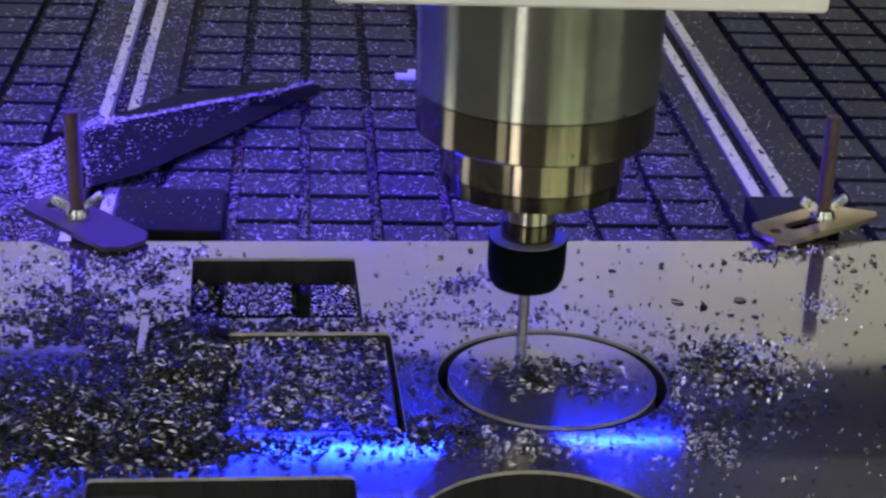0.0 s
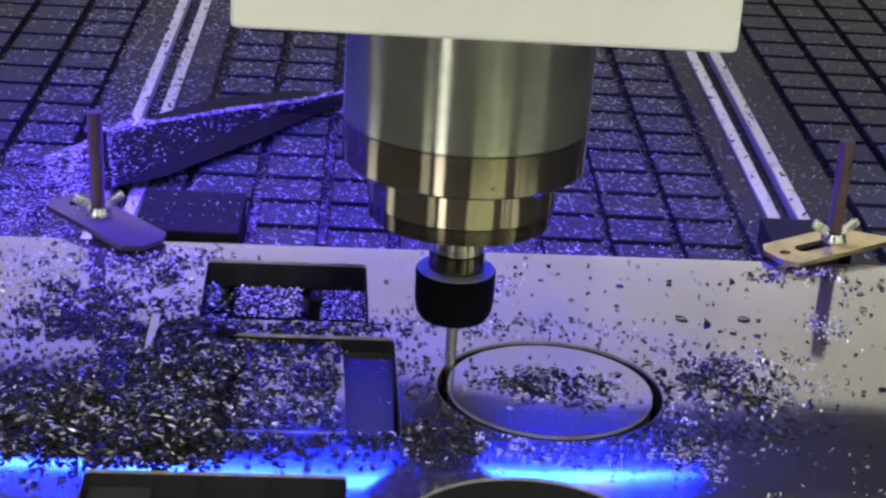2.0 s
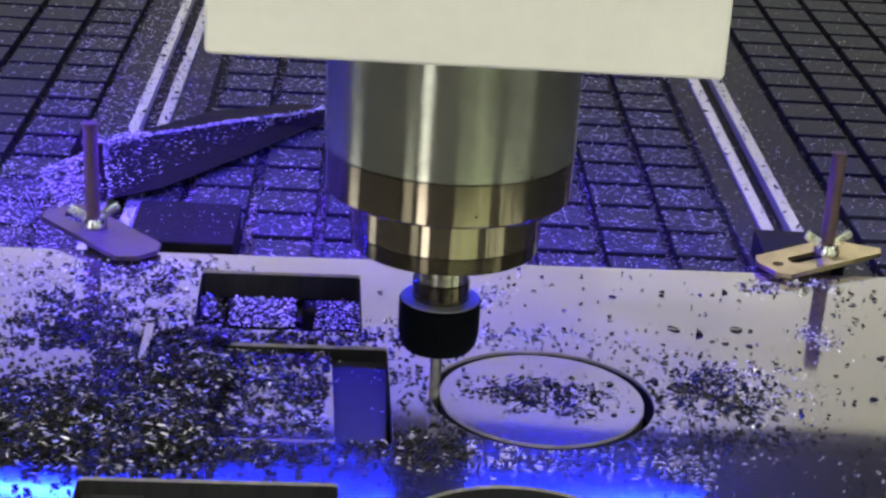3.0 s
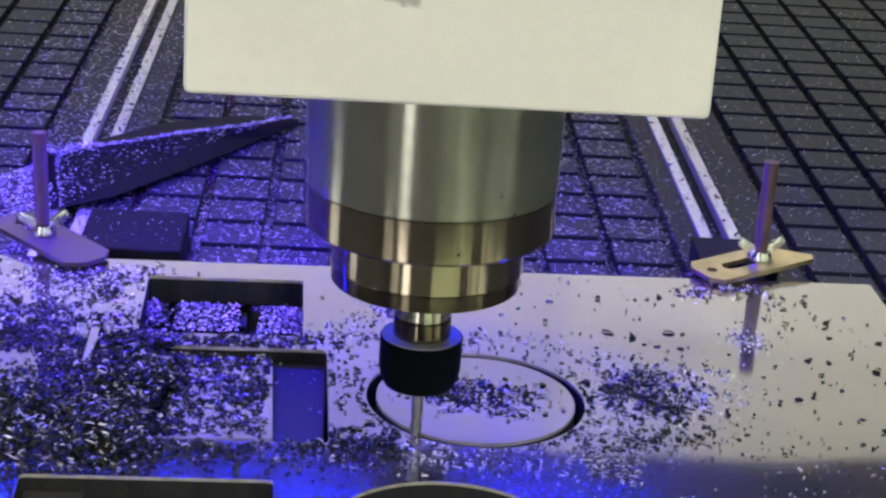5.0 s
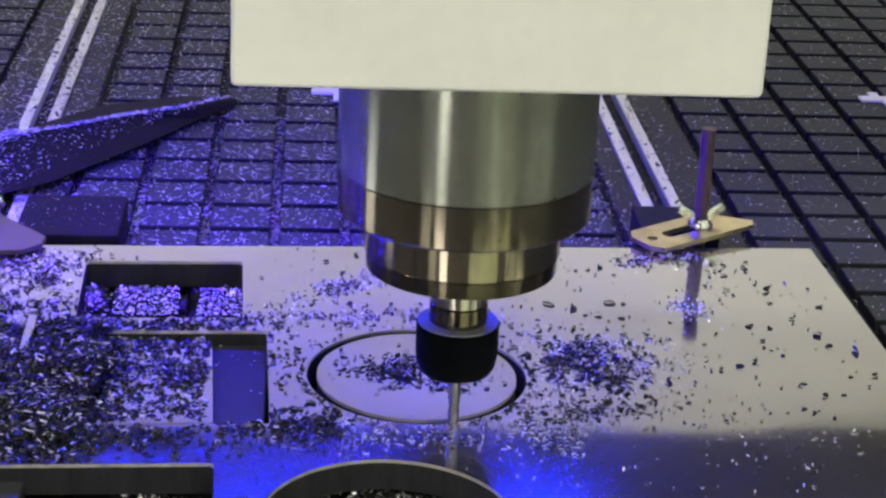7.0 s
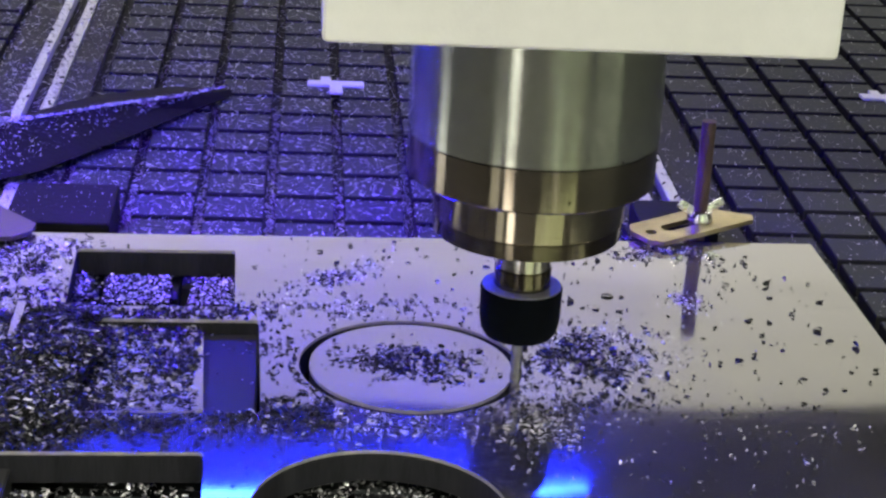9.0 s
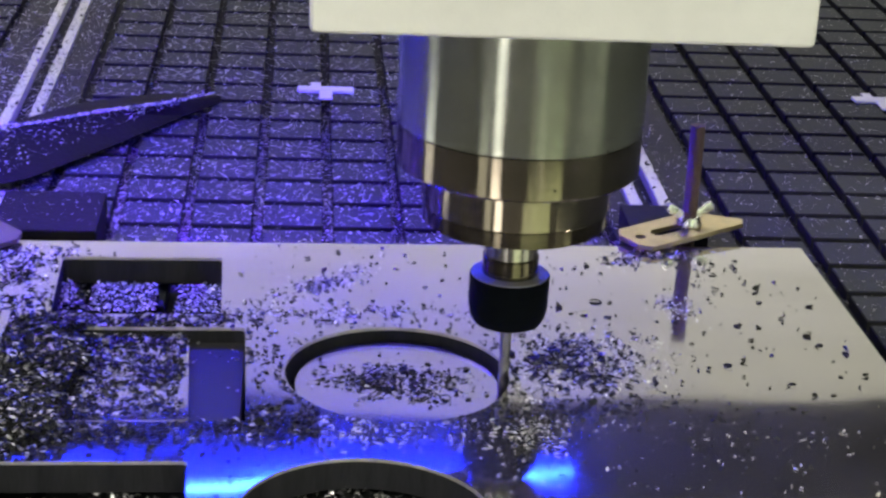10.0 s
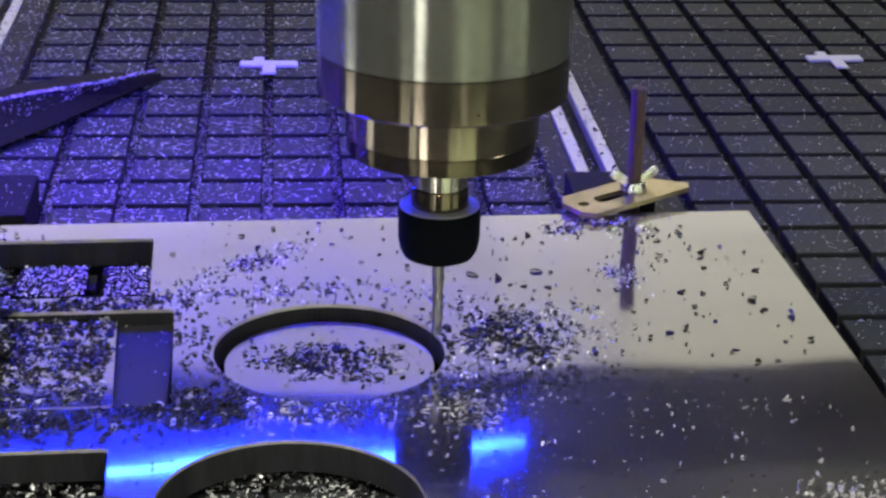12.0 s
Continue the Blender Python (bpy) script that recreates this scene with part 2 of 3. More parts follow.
# ---- hall and machine bed ----
BED = -0.0204
GROOVE = BED - 0.0065
PITCH = 0.0398
part("floor", box(-5, 5, -5, 6, -1.0, -0.9), FLOOR)
tagged(bpy.data.objects["floor"], "grey concrete workshop floor", "floor", kind="structure")
for nm, b in (("wall_north", (-5, 5, 6, 6.2, -1, 3.2)), ("wall_south", (-5, 5, -5.2, -5, -1, 3.2)), ("wall_west", (-5.2, -5, -5.2, 6.2, -1, 3.2)), ("wall_east", (5, 5.2, -5.2, 6.2, -1, 3.2))):
    tagged(part(nm, box(*b), WALL), "dark grey plastered workshop wall", "wall", kind="structure")
tagged(part("ceiling", box(-5.2, 5.2, -5.2, 6.2, 3.2, 3.3), CEILING), "dim grey workshop ceiling", "ceiling", kind="structure")

bed = thing("vacuum_bed", "black grooved vacuum bed of a router strewn with chips", "machine bed")
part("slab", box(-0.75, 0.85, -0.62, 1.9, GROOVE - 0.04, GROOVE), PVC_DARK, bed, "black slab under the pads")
part("bed_frame", box(-0.8, 0.9, -0.66, 1.94, -0.9, GROOVE - 0.0405, 0.01), PAINT, bed, "dark welded bed frame")

PANELS = ((-0.1878, 8, 1), (0.2047, 14, 1), (-0.2627, 11, -1))
ROW0 = 0.2330


def pad_mesh():
    bm = bmesh.new()
    h = PITCH / 2 - 0.0030
    c = 0.0006
    lo = [bm.verts.new((x * h, y * h, GROOVE - BED)) for x, y in ((-1, -1), (1, -1), (1, 1), (-1, 1))]
    mid = [bm.verts.new((x * h, y * h, -c)) for x, y in ((-1, -1), (1, -1), (1, 1), (-1, 1))]
    top = [bm.verts.new((x * (h - c), y * (h - c), 0)) for x, y in ((-1, -1), (1, -1), (1, 1), (-1, 1))]
    for a, b in ((lo, mid), (mid, top)):
        for i in range(4):
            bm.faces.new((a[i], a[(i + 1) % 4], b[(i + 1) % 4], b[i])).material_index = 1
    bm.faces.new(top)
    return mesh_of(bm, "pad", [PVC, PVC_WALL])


PAD = pad_mesh()
near, far = [], []
for x0, count, way in PANELS:
    for i in range(count):
        for k in range(-17, 40):
            px, py = x0 + way * (i + 0.5) * PITCH, ROW0 + (k + 0.5) * PITCH
            (near if -0.30 < px < 0.42 and -0.05 < py < 0.70 else far).append((px, py))
near.sort(key=lambda q: q[0] ** 2 + (q[1] + 0.2) ** 2)
far += near[300:]
for px, py in near[:300]:
    ob = new("pad", PAD)
    ob.parent = bed
    ob.matrix_basis = pose(px, py, BED)
bm = bmesh.new()
h = PITCH / 2 - 0.003
for px, py in far:
    v = [bm.verts.new((px + a * h, py + b * h, z)) for z in (GROOVE, BED) for a, b in ((-1, -1), (1, -1), (1, 1), (-1, 1))]
    bm.faces.new(v[4:])
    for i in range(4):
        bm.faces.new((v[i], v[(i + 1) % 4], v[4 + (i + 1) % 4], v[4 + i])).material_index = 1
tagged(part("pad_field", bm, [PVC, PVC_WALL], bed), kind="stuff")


def clamp_rail(x0, x1, x2, x3, edge0, edge1):
    """An aluminium slot rail let into the bed between two plastic trims."""
    rail = thing("clamp_rail", "bright aluminium slot rail let into the bed", "rail", group="clamp rails")
    part("lip", box(x0, x1, -0.6, 1.88, GROOVE, BED + 0.0012, 0.0006, 1), RAIL, rail)
    part("lip", box(x2, x3, -0.6, 1.88, GROOVE, BED + 0.0012, 0.0006, 1), RAIL, rail)
    part("trim_strip", box(edge0, x0 - 0.0008, -0.6, 1.88, GROOVE, BED - 0.0006, 0.0006, 1), STRIP, rail, "dark plastic trim strip")
    part("trim_strip", box(x3 + 0.0008, edge1, -0.6, 1.88, GROOVE, BED - 0.0006, 0.0006, 1), STRIP, rail, "dark plastic trim strip")
    return rail


clamp_rail(0.1495, 0.1572, 0.1673, 0.1750, 0.1345, 0.2020)
clamp_rail(-0.2372, -0.2302, -0.2200, -0.2125, -0.2600, -0.1925)

# unseen glowing backdrop behind the machine, added for the sheet to mirror; panes graded to its tones
window = thing("window_1", "unseen glowing backdrop, added for the sheet to reflect", "window", kind="structure")
for x0_, x1_, e_, c_ in ((-4.4, -0.25, 0.195, (1.0, 0.915, 0.93)), (-0.25, 0.30, 0.182, (1.0, 0.915, 0.93)), (0.30, 0.80, 0.198, (1.0, 0.925, 0.89)), (0.80, 1.3, 0.28, (1.0, 0.95, 0.79)), (1.3, 4.4, 0.33, (1.0, 0.96, 0.71))):
    part("pane", box(x0_, x1_, 5.965, 5.975, 0.2, 3.1), glow("backdrop_glow", c_, e_), window, "glowing backdrop pane, graded for the sheet's tones")
for fx in (-4.45, 4.45):
    part("window_frame", box(fx - 0.04, fx + 0.04, 5.94, 5.998, 0.15, 3.15, 0.005), PAINT, window)

# unseen glowing openings, added for the bright bands mirrored in the spindle
door = thing("unseen_door_1", "tall unseen bright doorway, added for a streak on the spindle", "door", kind="structure")
part("daylight", box(-2.70, -1.85, -4.998, -4.985, -0.88, 2.4), glow("doorway_glow", (1.0, 0.98, 0.92), 5.6), door)
part("door_frame", box(-2.77, -2.71, -4.998, -4.93, -0.9, 2.47, 0.004), PAINT, door)
part("door_frame", box(-1.84, -1.78, -4.998, -4.93, -0.9, 2.47, 0.004), PAINT, door)
for i, (y0, y1, e) in enumerate(((-4.55, -4.15, 1.5), (-3.9, -2.9, 0.9), (-2.7, -1.6, 1.25))):
    w = thing("window_%d" % (i + 2), "tall unseen side window, added for bands on the spindle", "window", kind="structure")
    part("pane", box(4.985, 4.998, y0, y1, -0.6, 2.6), glow("side_glass", (0.90, 1.0, 0.66), e), w)
    part("window_frame", box(4.94, 4.998, y0 - 0.08, y0 - 0.002, -0.65, 2.65, 0.004), PAINT, w)
w = thing("window_5", "pale unseen window, added for a band on the spindle", "window", kind="structure")
part("pane", box(-4.40, -3.30, -4.998, -4.985, -0.3, 2.5), glow("pale_glass", (0.95, 1.0, 0.84), 1.3), w)
part("window_frame", box(-4.48, -4.402, -4.998, -4.94, -0.35, 2.55, 0.004), PAINT, w)
w = thing("window_7", "wide dim unseen window, added for the spindle's green band", "window", kind="structure")
for x0_, x1_, e_ in ((0.42, 1.30, 0.80), (1.34, 2.90, 1.0), (2.94, 3.80, 1.15)):
    part("pane", box(x0_, x1_, -4.998, -4.985, -0.3, 2.5), glow("dim_glass", (0.80, 1.0, 0.44), e_), w)
part("window_frame", box(0.34, 0.418, -4.998, -4.94, -0.35, 2.55, 0.004), PAINT, w)
w = thing("window_6", "narrow unseen side window, added for the spindle's left band", "window", kind="structure")
part("pane", box(-4.998, -4.985, 0.05, 1.30, -0.6, 2.6), glow("west_glass", (0.95, 1.0, 0.96), 1.5), w)
part("window_frame", box(-4.998, -4.94, -0.03, 0.048, -0.65, 2.65, 0.004), PAINT, w)

# ---- plate ----
TURN = 2.0
plate = thing("aluminium_plate", "bright aluminium sheet with milled rectangular and round openings", "metal plate", pose(0, 0, 0, 0, 0, TURN))
c, s = math.cos(radians(TURN)), math.sin(radians(TURN))


def on_plate(x, y):
    return (c * x + s * y, -s * x + c * y)


px1, py1 = on_plate(0.2222, 0.1660)
r1 = rounded(-0.1580, -0.0785, 0.0640, 0.1365)
r2 = rounded(-0.1750, -0.0672, -0.0490, 0.0488)
r3 = rounded(-0.1935, -0.0905, -0.1800, -0.0842)
c2 = on_plate(-0.0178, -0.1330)
OUT, INN = 0.0500, 0.0453
THICK = 0.0140
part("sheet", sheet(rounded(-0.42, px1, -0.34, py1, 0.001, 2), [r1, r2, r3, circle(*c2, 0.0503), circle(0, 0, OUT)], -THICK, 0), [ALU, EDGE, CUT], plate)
for yy in (0.153, 0.0565, -0.067, -0.30):
    part("spacer", box(-0.40, px1 - 0.012, yy - 0.004, yy + 0.004, BED + 0.0002, -THICK), PVC_DARK, plate, "thin dark packing strip")

disc = thing("cut_disc", "round aluminium blank cut free inside the sheet", "metal disc")
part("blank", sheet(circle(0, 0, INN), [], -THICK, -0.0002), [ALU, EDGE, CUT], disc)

# ---- spindle, carriage and bridge ----
spindle = thing("router_spindle", "turned steel router spindle under a white cover", "spindle")
part("body", lathe([(0.0515, 0.0985), (0.0525, 0.0995), (0.0525, 0.1168)], 96), TURNED_LOW, spindle, "polished brownish steel end cap", smooth=True)
part("barrel", lathe([(0.0524, 0.1172), (0.0528, 0.1176), (0.0528, 0.36)], 96), TURNED, spindle, "turned steel barrel", smooth=True)
part("nose", lathe([(0.0404, 0.0806), (0.0410, 0.0812), (0.0410, 0.0972), (0.0400, 0.0984)], 96), TURNED_LOW, spindle, "stepped steel nose", smooth=True)
# Darker base holds the dark reflection seen on the nose ring.
part("nose_ring", lathe([(0.0375, 0.0725), (0.0400, 0.0735), (0.0403, 0.0803), (0.0398, 0.0806)], 96), TURNED_DARK, spindle, "steel ring below the nose, darkened for its reflection", smooth=True)
part("shaft_collar", lathe([(0.0120, 0.0478), (0.0124, 0.0482), (0.0124, 0.0560), (0.0119, 0.0566)], 48), TURNED_DARK, spindle, "darker collar on the shaft", smooth=True)


def stuck_chips():
    """Oily specks that cling to the barrel and its end cap."""
    bm = bmesh.new()
    for az, z, d in ((17, 0.163, 0.0011), (24, 0.154, 0.0009), (29, 0.127, 0.0014), (18, 0.1215, 0.0012), (37, 0.1185, 0.0015), (11, 0.104, 0.0013), (40, 0.131, 0.0007), (6, 0.149, 0.0006), (31, 0.121, 0.0009), (-9, 0.128, 0.0006), (14, 0.140, 0.0006)):
        m = pose(0, 0, z, 0, 0, az) @ pose(0, -0.0529, 0) @ pose(0, 0, 0, 0, az * 7, 0)
        bmesh.ops.create_icosphere(bm, subdivisions=1, radius=0.5, matrix=m @ Matrix.Diagonal((d, 0.0005, d * 0.7, 1)))
    return bm


tagged(part("stuck_chips", stuck_chips(), BLACK, spindle), "dark oily specks clinging to the barrel", kind="stuff")
part("shaft", lathe([(0.0118, 0.040), (0.0118, 0.0724)], 48), BRIGHT, spindle, "bright ground shaft", smooth=True)
part("collet_nut", lathe([(0.0060, 0.0240), (0.0120, 0.0234), (0.0150, 0.0248), (0.0167, 0.0278), (0.0176, 0.0330), (0.0177, 0.0466), (0.0174, 0.0470), (0.0122, 0.0470)], 48), BLACK, spindle, "black oxide collet nut", smooth=True)
part("nut_face", lathe([(0.0121, 0.0471), (0.0172, 0.0471), (0.0172, 0.0474), (0.0121, 0.0478)], 48, False), NUTFACE, spindle, "grey steel face of the nut", smooth=True)


def cutter():
    bm = bmesh.new()
    rings = []
    for i in range(29):
        z = -0.0130 + 0.037 * i / 28
        fluted = max(0.0, min(1.0, (0.014 - z) / 0.004))
        ring = []
        for j in range(16):
            a = 2 * math.pi * j / 16
            r = 0.0026 * (1 - 0.16 * fluted * (0.5 + 0.5 * math.cos(2 * a)))
            w = a + z * 420
            ring.append(bm.verts.new((r * math.cos(w), r * math.sin(w), z)))
        rings.append(ring)
    for p, q in zip(rings, rings[1:]):
        for j in range(16):
            bm.faces.new((p[j], p[(j + 1) % 16], q[(j + 1) % 16], q[j]))
    bm.faces.new(rings[0][::-1])
    bm.faces.new(rings[-1])
    return bm


part("cutter", cutter(), CARBIDE, spindle, "slim two-flute milling cutter", smooth=True)
part("cover", box(-0.0910, 0.0868, -0.1350, 0.1915, 0.1886, 0.52, 0.0028, 3), WHITE, spindle, "white painted steel cover with scuffs", smooth=True)

bridge = thing("gantry_bridge", "dark painted gantry bridge with a blue light strip", "gantry")
part("beam", box(-1.1, 1.1, 0.192, 0.330, 0.1690, 0.78, 0.004, 2), BEAM, bridge)


def strip_band(y0, y1, z0, z1, x_end, fade):
    """A band of the light strip: straight along the beam, its loose end sagging and twisting away to a thin edge."""
    bm = bmesh.new()
    rings = []
    for x in [-0.60, -0.30, 0.0] + [0.02 + (x_end - 0.02) * i / 10 for i in range(11)]:
        f = max(0.0, (x - 0.02) / 0.13)
        sag = 0.0135 * f * f * (3 - 2 * f)
        w = max(0.08, 1 - fade * max(0.0, (x - 0.06) / (x_end - 0.06)) ** 1.1)
        zt = z1 - sag
        zb = zt - (z1 - z0) * w
        rings.append([bm.verts.new((x, y, z)) for y, z in ((y0, zb), (y1, zb), (y1, zt), (y0, zt))])
    for p, q in zip(rings, rings[1:]):
        for i in range(4):
            bm.faces.new((p[i], p[(i + 1) % 4], q[(i + 1) % 4], q[i]))
    bm.faces.new(rings[0][::-1])
    bm.faces.new(rings[-1])
    return bm


# Added violet band, tucked behind the diodes so the sheet does not mirror it.
light_strip = part("light_strip", strip_band(0.1985, 0.2045, 0.1680, 0.1688, 0.066, 0.0), LED_SPILL, bridge, "violet-blue glow band added to the light strip, sagging at its end")
part("led_row", strip_band(0.1955, 0.1983, 0.1641, 0.1686, 0.116, 0.96), LED, light_strip, "glaring pale blue row of diodes")
for sx in (-1, 1):
    part("bridge_leg", box(sx * 1.02 - 0.06, sx * 1.02 + 0.06, 0.170, 0.352, -0.9, 0.1688, 0.006, 2), PAINT, bridge)


# ---- clamps ----
def clamp(m, strap_mat, turn_nut, tilt, reach, skew, lean, head):
    """A slotted strap held by a stud with a wing nut; origin on the strap's underside at the stud."""
    cl = thing("hold_down_clamp", "yellow zinc strap clamp with threaded stud and wing nut" if skew else "dark grey steel strap clamp with threaded stud and wing nut", "clamp", m, "hold-down clamps")
    slot = rounded(-min(0.025, head - 0.008), 0.006, -0.0042, 0.0042, 0.004, 6)
    tail = [(reach, -0.0145), (reach + 0.004, -0.0095), (reach - 0.013, 0.0145)] if skew else [(reach - 0.006, -0.0145), (reach, -0.0060), (reach, 0.0070), (reach - 0.006, 0.0145)]
    outline = [(0.005 - head, -0.0145)] + tail + [(0.005 - head, 0.0145), (-head, 0.0075), (-head, -0.0075)]
    part("strap", sheet(outline, [slot] + ([circle(-0.033, 0.0, 0.0030, 16)] if skew else []), 0, 0.0026), [strap_mat, strap_mat, strap_mat], cl, "", pose(0, 0, 0, 0, tilt, 0))
    prof = []
    z = -0.020
    while z < 0.0590:
        prof += [(0.0034, z), (0.0040, z + 0.0005)]
        z += 0.001
    part("stud", lathe(prof, 16), STUD, cl, "threaded steel stud", pose(0, 0, 0, 0, 0, -math.degrees(m.to_euler().z)) @ pose(0, 0, 0, 0, lean, 0))
    nut = part("wing_nut", lathe([(0.0070, 0.0028), (0.0070, 0.0042), (0.0056, 0.0078), (0.0042, 0.0082)], 24), WING, cl, "bright zinc wing nut", pose(0, 0, 0, 0, 0, turn_nut), True)
    for sgn in (-1, 1):
        b = box(0.0040, 0.0172, -0.0011, 0.0011, 0.0030, 0.0080, 0.0010, 2)
        bmesh.ops.transform(b, matrix=pose(0, 0, 0.0, 0, -32, 0) @ pose(0.001, 0, -0.001), verts=b.verts)
        if sgn < 0:
            bmesh.ops.transform(b, matrix=pose(0, 0, 0, 0, 0, 180), verts=b.verts)
        part("wing", b, WING, nut, "", None, True)
    return cl


clamp(pose(0.1638, 0.1815, 0.0036, 0, 0, 30), ZINC, -18, -2.5, 0.026, True, 0, 0.041)
clamp(pose(-0.2225, 0.1680, 0.0040, 0, 0, -44), ZINC_GREY, 60, 3, 0.043, False, -1.6, 0.030)

# ---- offcuts on the bed ----
def tapered_offcut():
    """A long bar of dark plastic that runs out to a point, with one sloping long side."""
    bm = bmesh.new()
    # stations along the bar: back foot, back top, ridge, front foot
    st = [((-0.262, 0.345), (-0.258, 0.338), (-0.238, 0.308), (-0.228, 0.262), 0.024), ((-0.236, 0.376), (-0.232, 0.366), (-0.2096, 0.3358), (-0.2010, 0.2860), 0.022),
          ((-0.190, 0.438), (-0.185, 0.430), (-0.1658, 0.3837), (-0.1533, 0.3630), 0.017), ((-0.142, 0.472), (-0.138, 0.464), (-0.1233, 0.4258), (-0.1200, 0.4230), 0.012),
          ((-0.103, 0.480), (-0.101, 0.474), (-0.0985, 0.468), (-0.0975, 0.463), 0.005)]
    rows_ = []
    for foot, back, ridge, front, h in st:
        rows_.append([bm.verts.new((*foot, BED + 0.0015)), bm.verts.new((*back, BED + 0.55 * h)), bm.verts.new((*ridge, BED + h)), bm.verts.new((*front, BED + 0.30 * h)), bm.verts.new((front[0] - 0.008, front[1] + 0.012, BED + 0.0015))])
    for p, q in zip(rows_, rows_[1:]):
        for i in range(5):
            bm.faces.new((p[i], p[(i + 1) % 5], q[(i + 1) % 5], q[i]))
    bm.faces.new(rows_[0])
    bm.faces.new(rows_[-1][::-1])
    bmesh.ops.bevel(bm, geom=bm.edges[:], offset=0.0006, segments=1, affect="EDGES")
    return tagged(part("tapered_offcut", bm, WOOD), "dark grey tapered plastic offcut dusted with chips", "offcut")


tapered_offcut()
tagged(part("packing_block", box(-0.2055, -0.1505, 0.1700, 0.2310, BED + 0.0015, -0.0010, 0.0012), WOOD), "dark plastic packing block behind the plate", "block")
tagged(part("packing_block", box(0.136, 0.180, 0.200, 0.240, BED + 0.0015, -0.0040, 0.0012), PVC_DARK), "dark plastic packing block under a clamp", "block")
blank2 = thing("rectangular_blank", "loose rectangular aluminium blank lying low in its opening", "metal plate", pose(-0.1335, 0.0035, 0, 0, 0, 3.0))
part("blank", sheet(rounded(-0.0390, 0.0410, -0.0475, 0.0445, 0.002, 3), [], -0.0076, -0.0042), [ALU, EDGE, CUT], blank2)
for x0_, x1_, y0_, y1_ in ((-0.1000, -0.0680, -0.0480, 0.0480), (-0.1500, -0.1250, -0.0440, 0.0440), (-0.1890, -0.1640, -0.1780, -0.0880)):
    tagged(part("packing_strip", box(x0_, x1_, y0_, y1_, BED + 0.0004, -0.0078, 0.0008, 1), PACK), "smooth grey plastic packing strip under the sheet", "packing strip", "packing strips")


def groove_cross(x, y):
    bm = bmesh.new()
    for b in (box(-0.0195, 0.0195, -0.0058, 0.0058, 0, 0.0022, 0.0006, 1), box(-0.0045, 0.0045, -0.0225, 0.004, 0.0002, 0.0020, 0.0006, 1), box(-0.0105, -0.0030, 0.002, 0.0150, 0.0002, 0.0021, 0.0006, 1)):
        me = bpy.data.meshes.new("tmp")
        b.to_mesh(me)
        b.free()
        bm.from_mesh(me)
        bpy.data.meshes.remove(me)
    return tagged(part("tile_spacer", bm, PLASTIC, None, "", pose(x, y, BED + 0.0003)), "white plastic cross lying in a bed groove", "plastic cross")


groove_cross(-0.0284, 0.4995)
groove_cross(0.3640, 0.5115)


tagged(part("metal_sliver", box(-0.0021, 0.0021, -0.0195, 0.0195, 0.0, 0.0012, 0.0003, 1), ALU, None, "", pose(-0.1795, 0.0390, 0.0002, 0, 0, 1.5)), "narrow bright aluminium sliver lying on the sheet", "offcut")

# ---- swarf ----
rng = np.random.default_rng(7)
OPEN = [(-0.1580, -0.0785, 0.0640, 0.1365), (-0.1750, -0.0672, -0.0490, 0.0488), (-0.1935, -0.0905, -0.1800, -0.0842)]


def opening(x, y):
    """0: solid sheet, 1 to 3: a rectangular opening, 4: the round one, 5: the slot, 6: the disc."""
    u, v = on_plate(x, y)
    for i, (a, b, c_, d) in enumerate(OPEN):
        if a - 0.0005 < u < b + 0.0005 and c_ - 0.0005 < v < d + 0.0005:
            return i + 1
    if math.hypot(u - c2[0], v - c2[1]) < 0.051:
        return 4
    r = math.hypot(x, y)
    return 6 if r < INN - 0.0012 else 5 if r < OUT + 0.0012 else 0


def chips(name, spots, mat, label, parent=None, category="", lean=0.6, thin=(0.25, 0.65)):
    """Curled flakes, two bent facets each, at (x, y, z, size)."""
    n = len(spots)
    q = np.array(spots).reshape(-1, 4)
    yaw, tip, curl, asp = rng.uniform(0, 6.283, n), rng.normal(0, lean, n), rng.uniform(0.15, 0.9, n), rng.uniform(*thin, n)
    base = np.array([(-1, -1, 0), (-1, 1, 0), (0, -1, 0), (0, 1, 0), (1, -1, 0), (1, 1, 0)], float)
    v = np.repeat(base[None], n, 0)
    v *= rng.uniform(0.7, 1.3, (n, 6, 1))
    v[:, 2:4, 2] += curl[:, None]
    v[:, :, 1] *= asp[:, None]
    v *= (q[:, 3] / 2)[:, None, None]
    ct, st_ = np.cos(tip)[:, None], np.sin(tip)[:, None]
    yy, zz = v[:, :, 1] * ct - v[:, :, 2] * st_, v[:, :, 1] * st_ + v[:, :, 2] * ct
    cy, sy = np.cos(yaw)[:, None], np.sin(yaw)[:, None]
    xx = v[:, :, 0] * cy - yy * sy
    yy = v[:, :, 0] * sy + yy * cy
    zz -= zz.min(1, keepdims=True)
    w = np.stack([xx + q[:, 0:1], yy + q[:, 1:2], zz + q[:, 2:3]], 2).reshape(-1, 3)
    k = np.arange(n)[:, None] * 6
    f = np.concatenate([k + [0, 2, 3, 1], k + [2, 4, 5, 3]], 0)
    me = bpy.data.meshes.new(name)
    faces = f.tolist()
    me.from_pydata(w.tolist(), [], faces)
    me.materials.append(mat)
    ob = new(name, me)
    ob.parent = parent
    return tagged(ob, label, category, kind="stuff")


